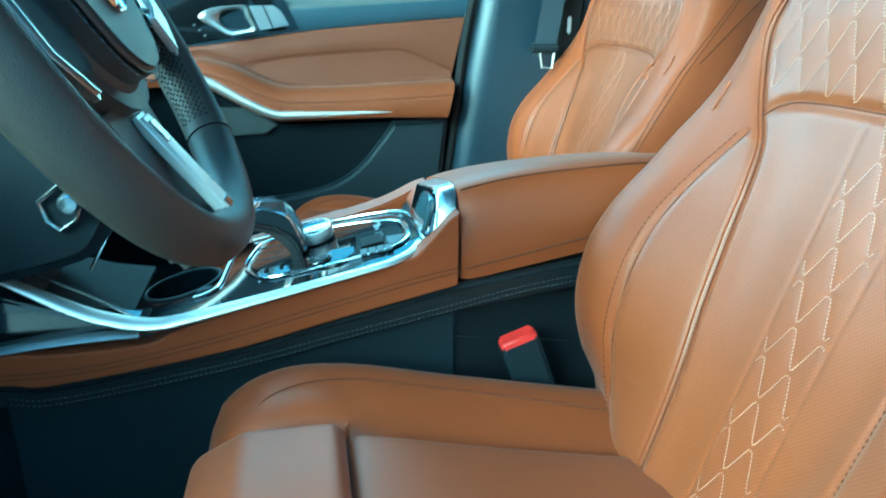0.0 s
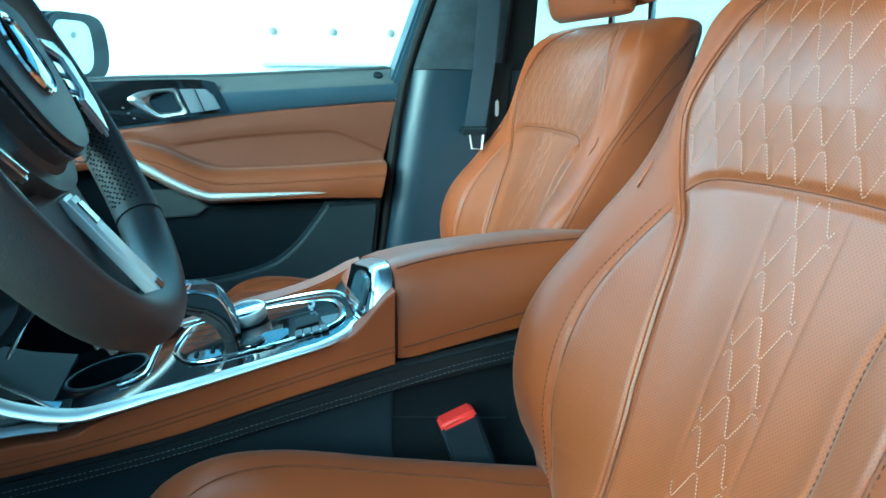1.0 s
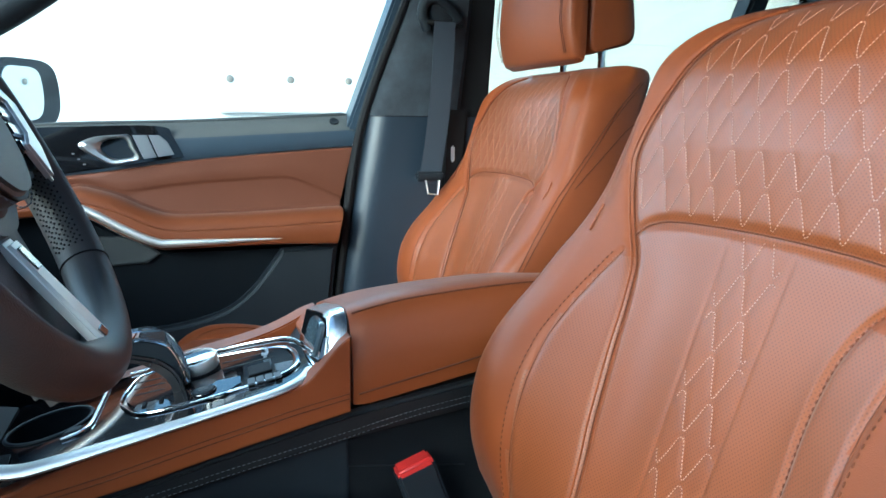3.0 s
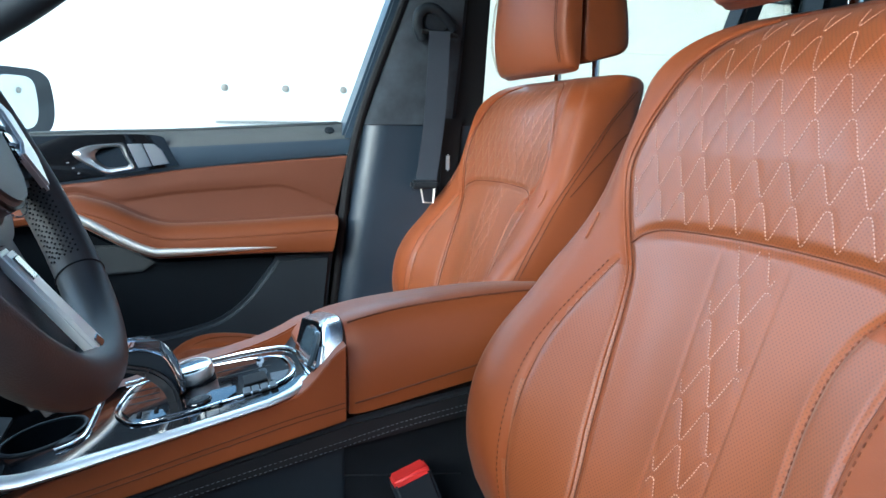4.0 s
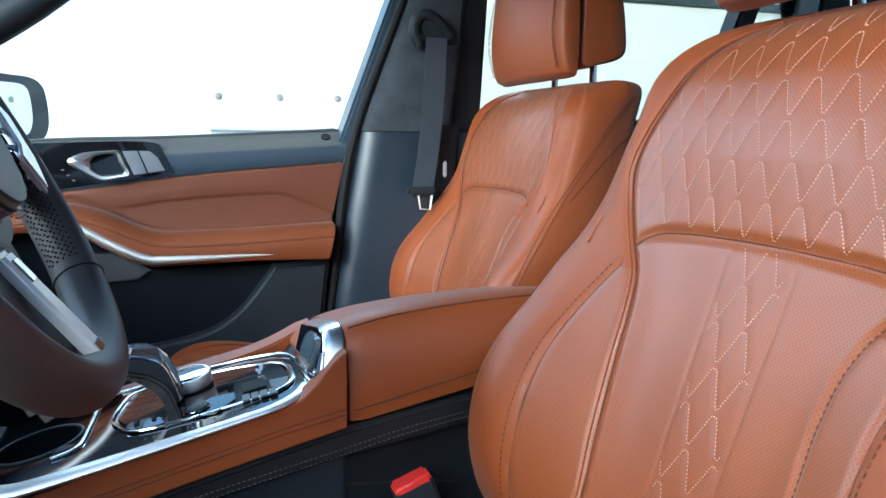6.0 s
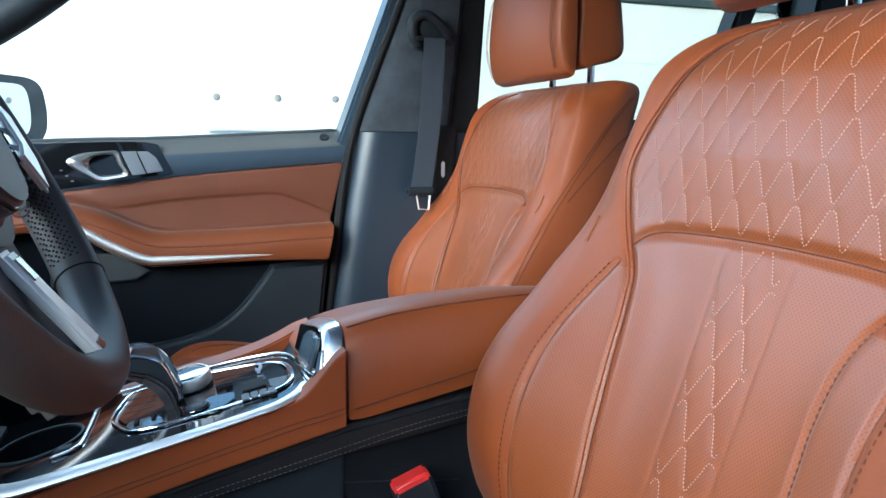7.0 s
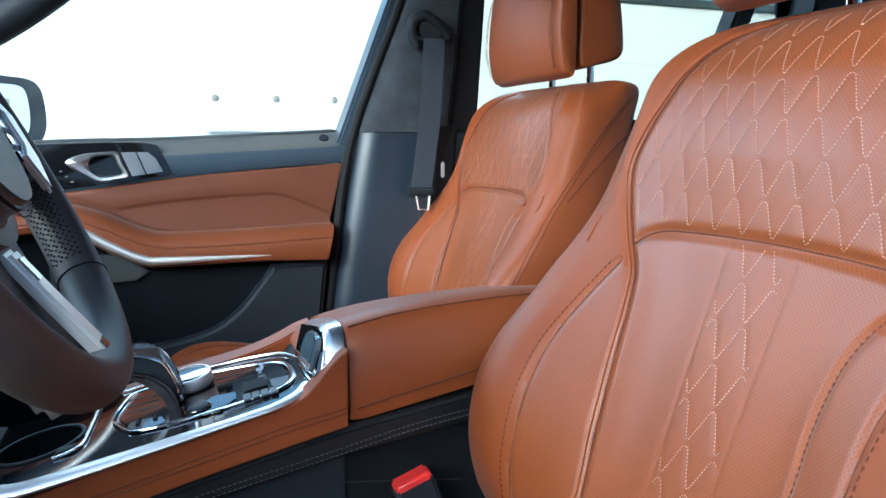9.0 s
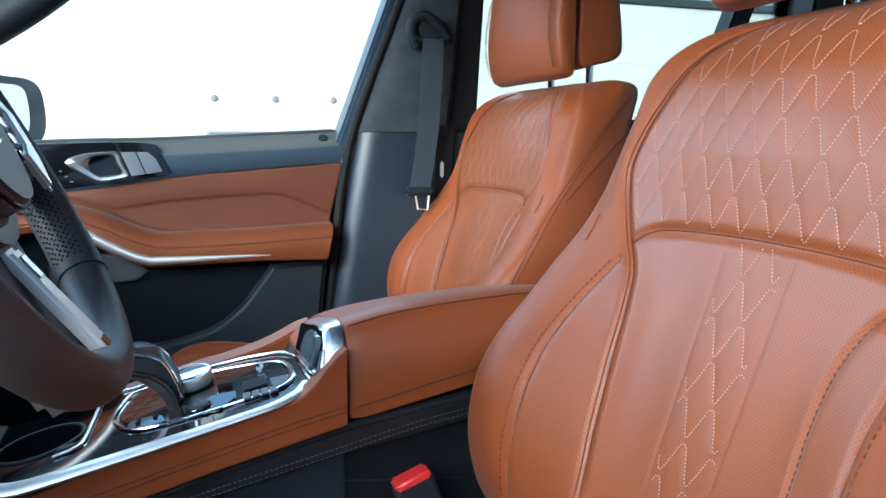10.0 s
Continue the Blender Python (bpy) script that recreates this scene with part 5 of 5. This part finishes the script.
for s in (1, -1):
    spoke = wheel_part("side_spoke", slab([(s * a, b) for a, b in ((0.066, 0.022), (0.12, 0.018), (0.158, 0.022), (0.160, -0.030), (0.125, -0.052), (0.075, -0.050))], -0.026, 0.008, 0.005, 2, "z"), plastic, "black switch spoke")
    rim_w = (0.122, 0.015), (0.146, 0.0), (0.138, -0.036), (0.112, -0.060)
    inner_w = ((0.098, -0.030), (0.118, -0.022), (0.120, 0.0)) if s > 0 else ((0.107, -0.057), (0.132, -0.034), (0.140, -0.001))
    wheel_part("spoke_bezel", slab([(s * a, b) for a, b in ((0.080, 0.016), *rim_w, *inner_w, (0.088, 0.008))], 0.011 if s > 0 else 0.006, 0.017 if s > 0 else 0.013, 0.002, 2, "z"), satin_grey, "satin silver spoke bezel", spoke)
    for k in range(3 if s > 0 else 0):
        wheel_part("spoke_switch", slab([(s * a, b - 0.013 * k) for a, b in ((0.090, 0.001), (0.116, -0.002), (0.114, -0.012), (0.090, -0.010))], 0.006, 0.0145, 0.0015, 2, "z"), gloss, "small gloss switch", spoke)
low = wheel_part("lower_spoke", slab([(-0.060, -0.062), (0.060, -0.062), (0.048, -0.110), (0.040, -0.166), (-0.040, -0.166), (-0.048, -0.110)], -0.034, -0.010, 0.006, 3, "z"), wheel_leather, "black lower spoke")
trim = slab([(-0.011, -0.078), (0.011, -0.078), (0.013, -0.158), (-0.013, -0.158)], -0.012, -0.004, 0.0025, 2, "z")
for v in trim.verts:
    v.co.z += 0.014 * (-0.078 - v.co.y) / 0.08
wheel_part("spoke_trim", trim, satin_light, "satin silver lower spoke trim", low)
for b0, b1 in ((-0.084, -0.100), (-0.147, -0.154)):
    win = slab([(-0.006, b0), (0.006, b0), (0.006, b1), (-0.006, b1)], -0.0045, -0.0030, 0.0004, 1, "z")
    for v in win.verts:
        v.co.z += 0.014 * (-0.078 - v.co.y) / 0.08
    wheel_part("trim_inlay", win, gloss, "dark inlay", low)

# ---------------------------------------------------------------- belts
belt = thing("seat_belt", (0.53, 1.65, 0.5), "slate grey seat belt hanging from the pillar with steel tongue", "seat belt")
ring_path = spline([(0.506, 1.655, 1.270), (0.494, 1.652, 1.298), (0.500, 1.650, 1.322), (0.524, 1.648, 1.330), (0.552, 1.650, 1.312), (0.572, 1.655, 1.290)], 8)
part("belt_anchor", tube(ring_path, 0.011, 12), plastic, belt, "black belt guide")
part("anchor_bar", tube([(0.500, 1.640, 1.284), (0.576, 1.640, 1.276)], 0.005, 8), rubber, belt)
part("anchor_plate", lathe([(0.001, 0), (0.026, 0), (0.030, 0.010), (0.024, 0.020), (0.001, 0.022)], 28, Matrix.Translation((0.535, 1.668, 1.305)) @ pose(0, 0, 0, 90, 0, 0)), plastic, belt)


def strap(pts, w, th, n=14):
    """A band of webbing along pts; w lies along x."""
    rings = []
    for p in spline(pts, n):
        rings.append([p + Vector(q) for q in ((-w, -th, 0), (w, -th, 0), (w, th, 0), (-w, th, 0))])
    return loft(rings)


part("webbing", strap([(0.536, 1.633, 1.284), (0.530, 1.628, 1.20), (0.522, 1.627, 1.10), (0.506, 1.628, 0.985), (0.503, 1.632, 0.958)], 0.0225, 0.0008), webbing, belt, "woven slate grey belt webbing")
tongue = part("tongue_grip", box(0.472, 0.533, 1.618, 1.638, 0.966, 0.984, 0.005), plastic, belt, "black tongue grip")
part("tongue", tube([(0.494, 1.627, 0.968), (0.499, 1.626, 0.938), (0.520, 1.626, 0.936), (0.523, 1.627, 0.968)], 0.0035, 8, 0.6), satin_light, belt, "steel belt tongue")
part("belt_stop", box(0.560, 0.568, 1.655, 1.668, 1.000, 1.035, 0.003), pale_metal, belt, "small bright belt stop")
part("slot_cover", slab([(0.548, 1.11), (0.600, 1.11), (0.585, 0.93), (0.540, 0.93)], 1.660, 1.680, 0.006), rubber, belt, "black belt slot")

buckle = thing("seat_belt_buckle", (0.265, 0.868, 0.60), "black belt buckle with a red release button", "belt buckle")
bm = box(-0.022, 0.022, -0.013, 0.013, -0.075, 0.0, 0.004, 3)
BK = Matrix.Translation((0.240, 0.862, 0.728)) @ pose(0, 0, 0, 0, -20, 0)
bm.transform(BK)
part("buckle_body", bm, plastic, buckle, "black buckle body")
bm = box(-0.0205, 0.0205, -0.0115, 0.0115, -0.008, 0.004, 0.003, 3)
bm.transform(BK)
part("release_button", bm, red_plastic, buckle, "red release button")
bm = box(-0.017, 0.017, -0.007, 0.007, -0.16, -0.07, 0.003)
bm.transform(BK)
part("buckle_stalk", bm, rubber, buckle)
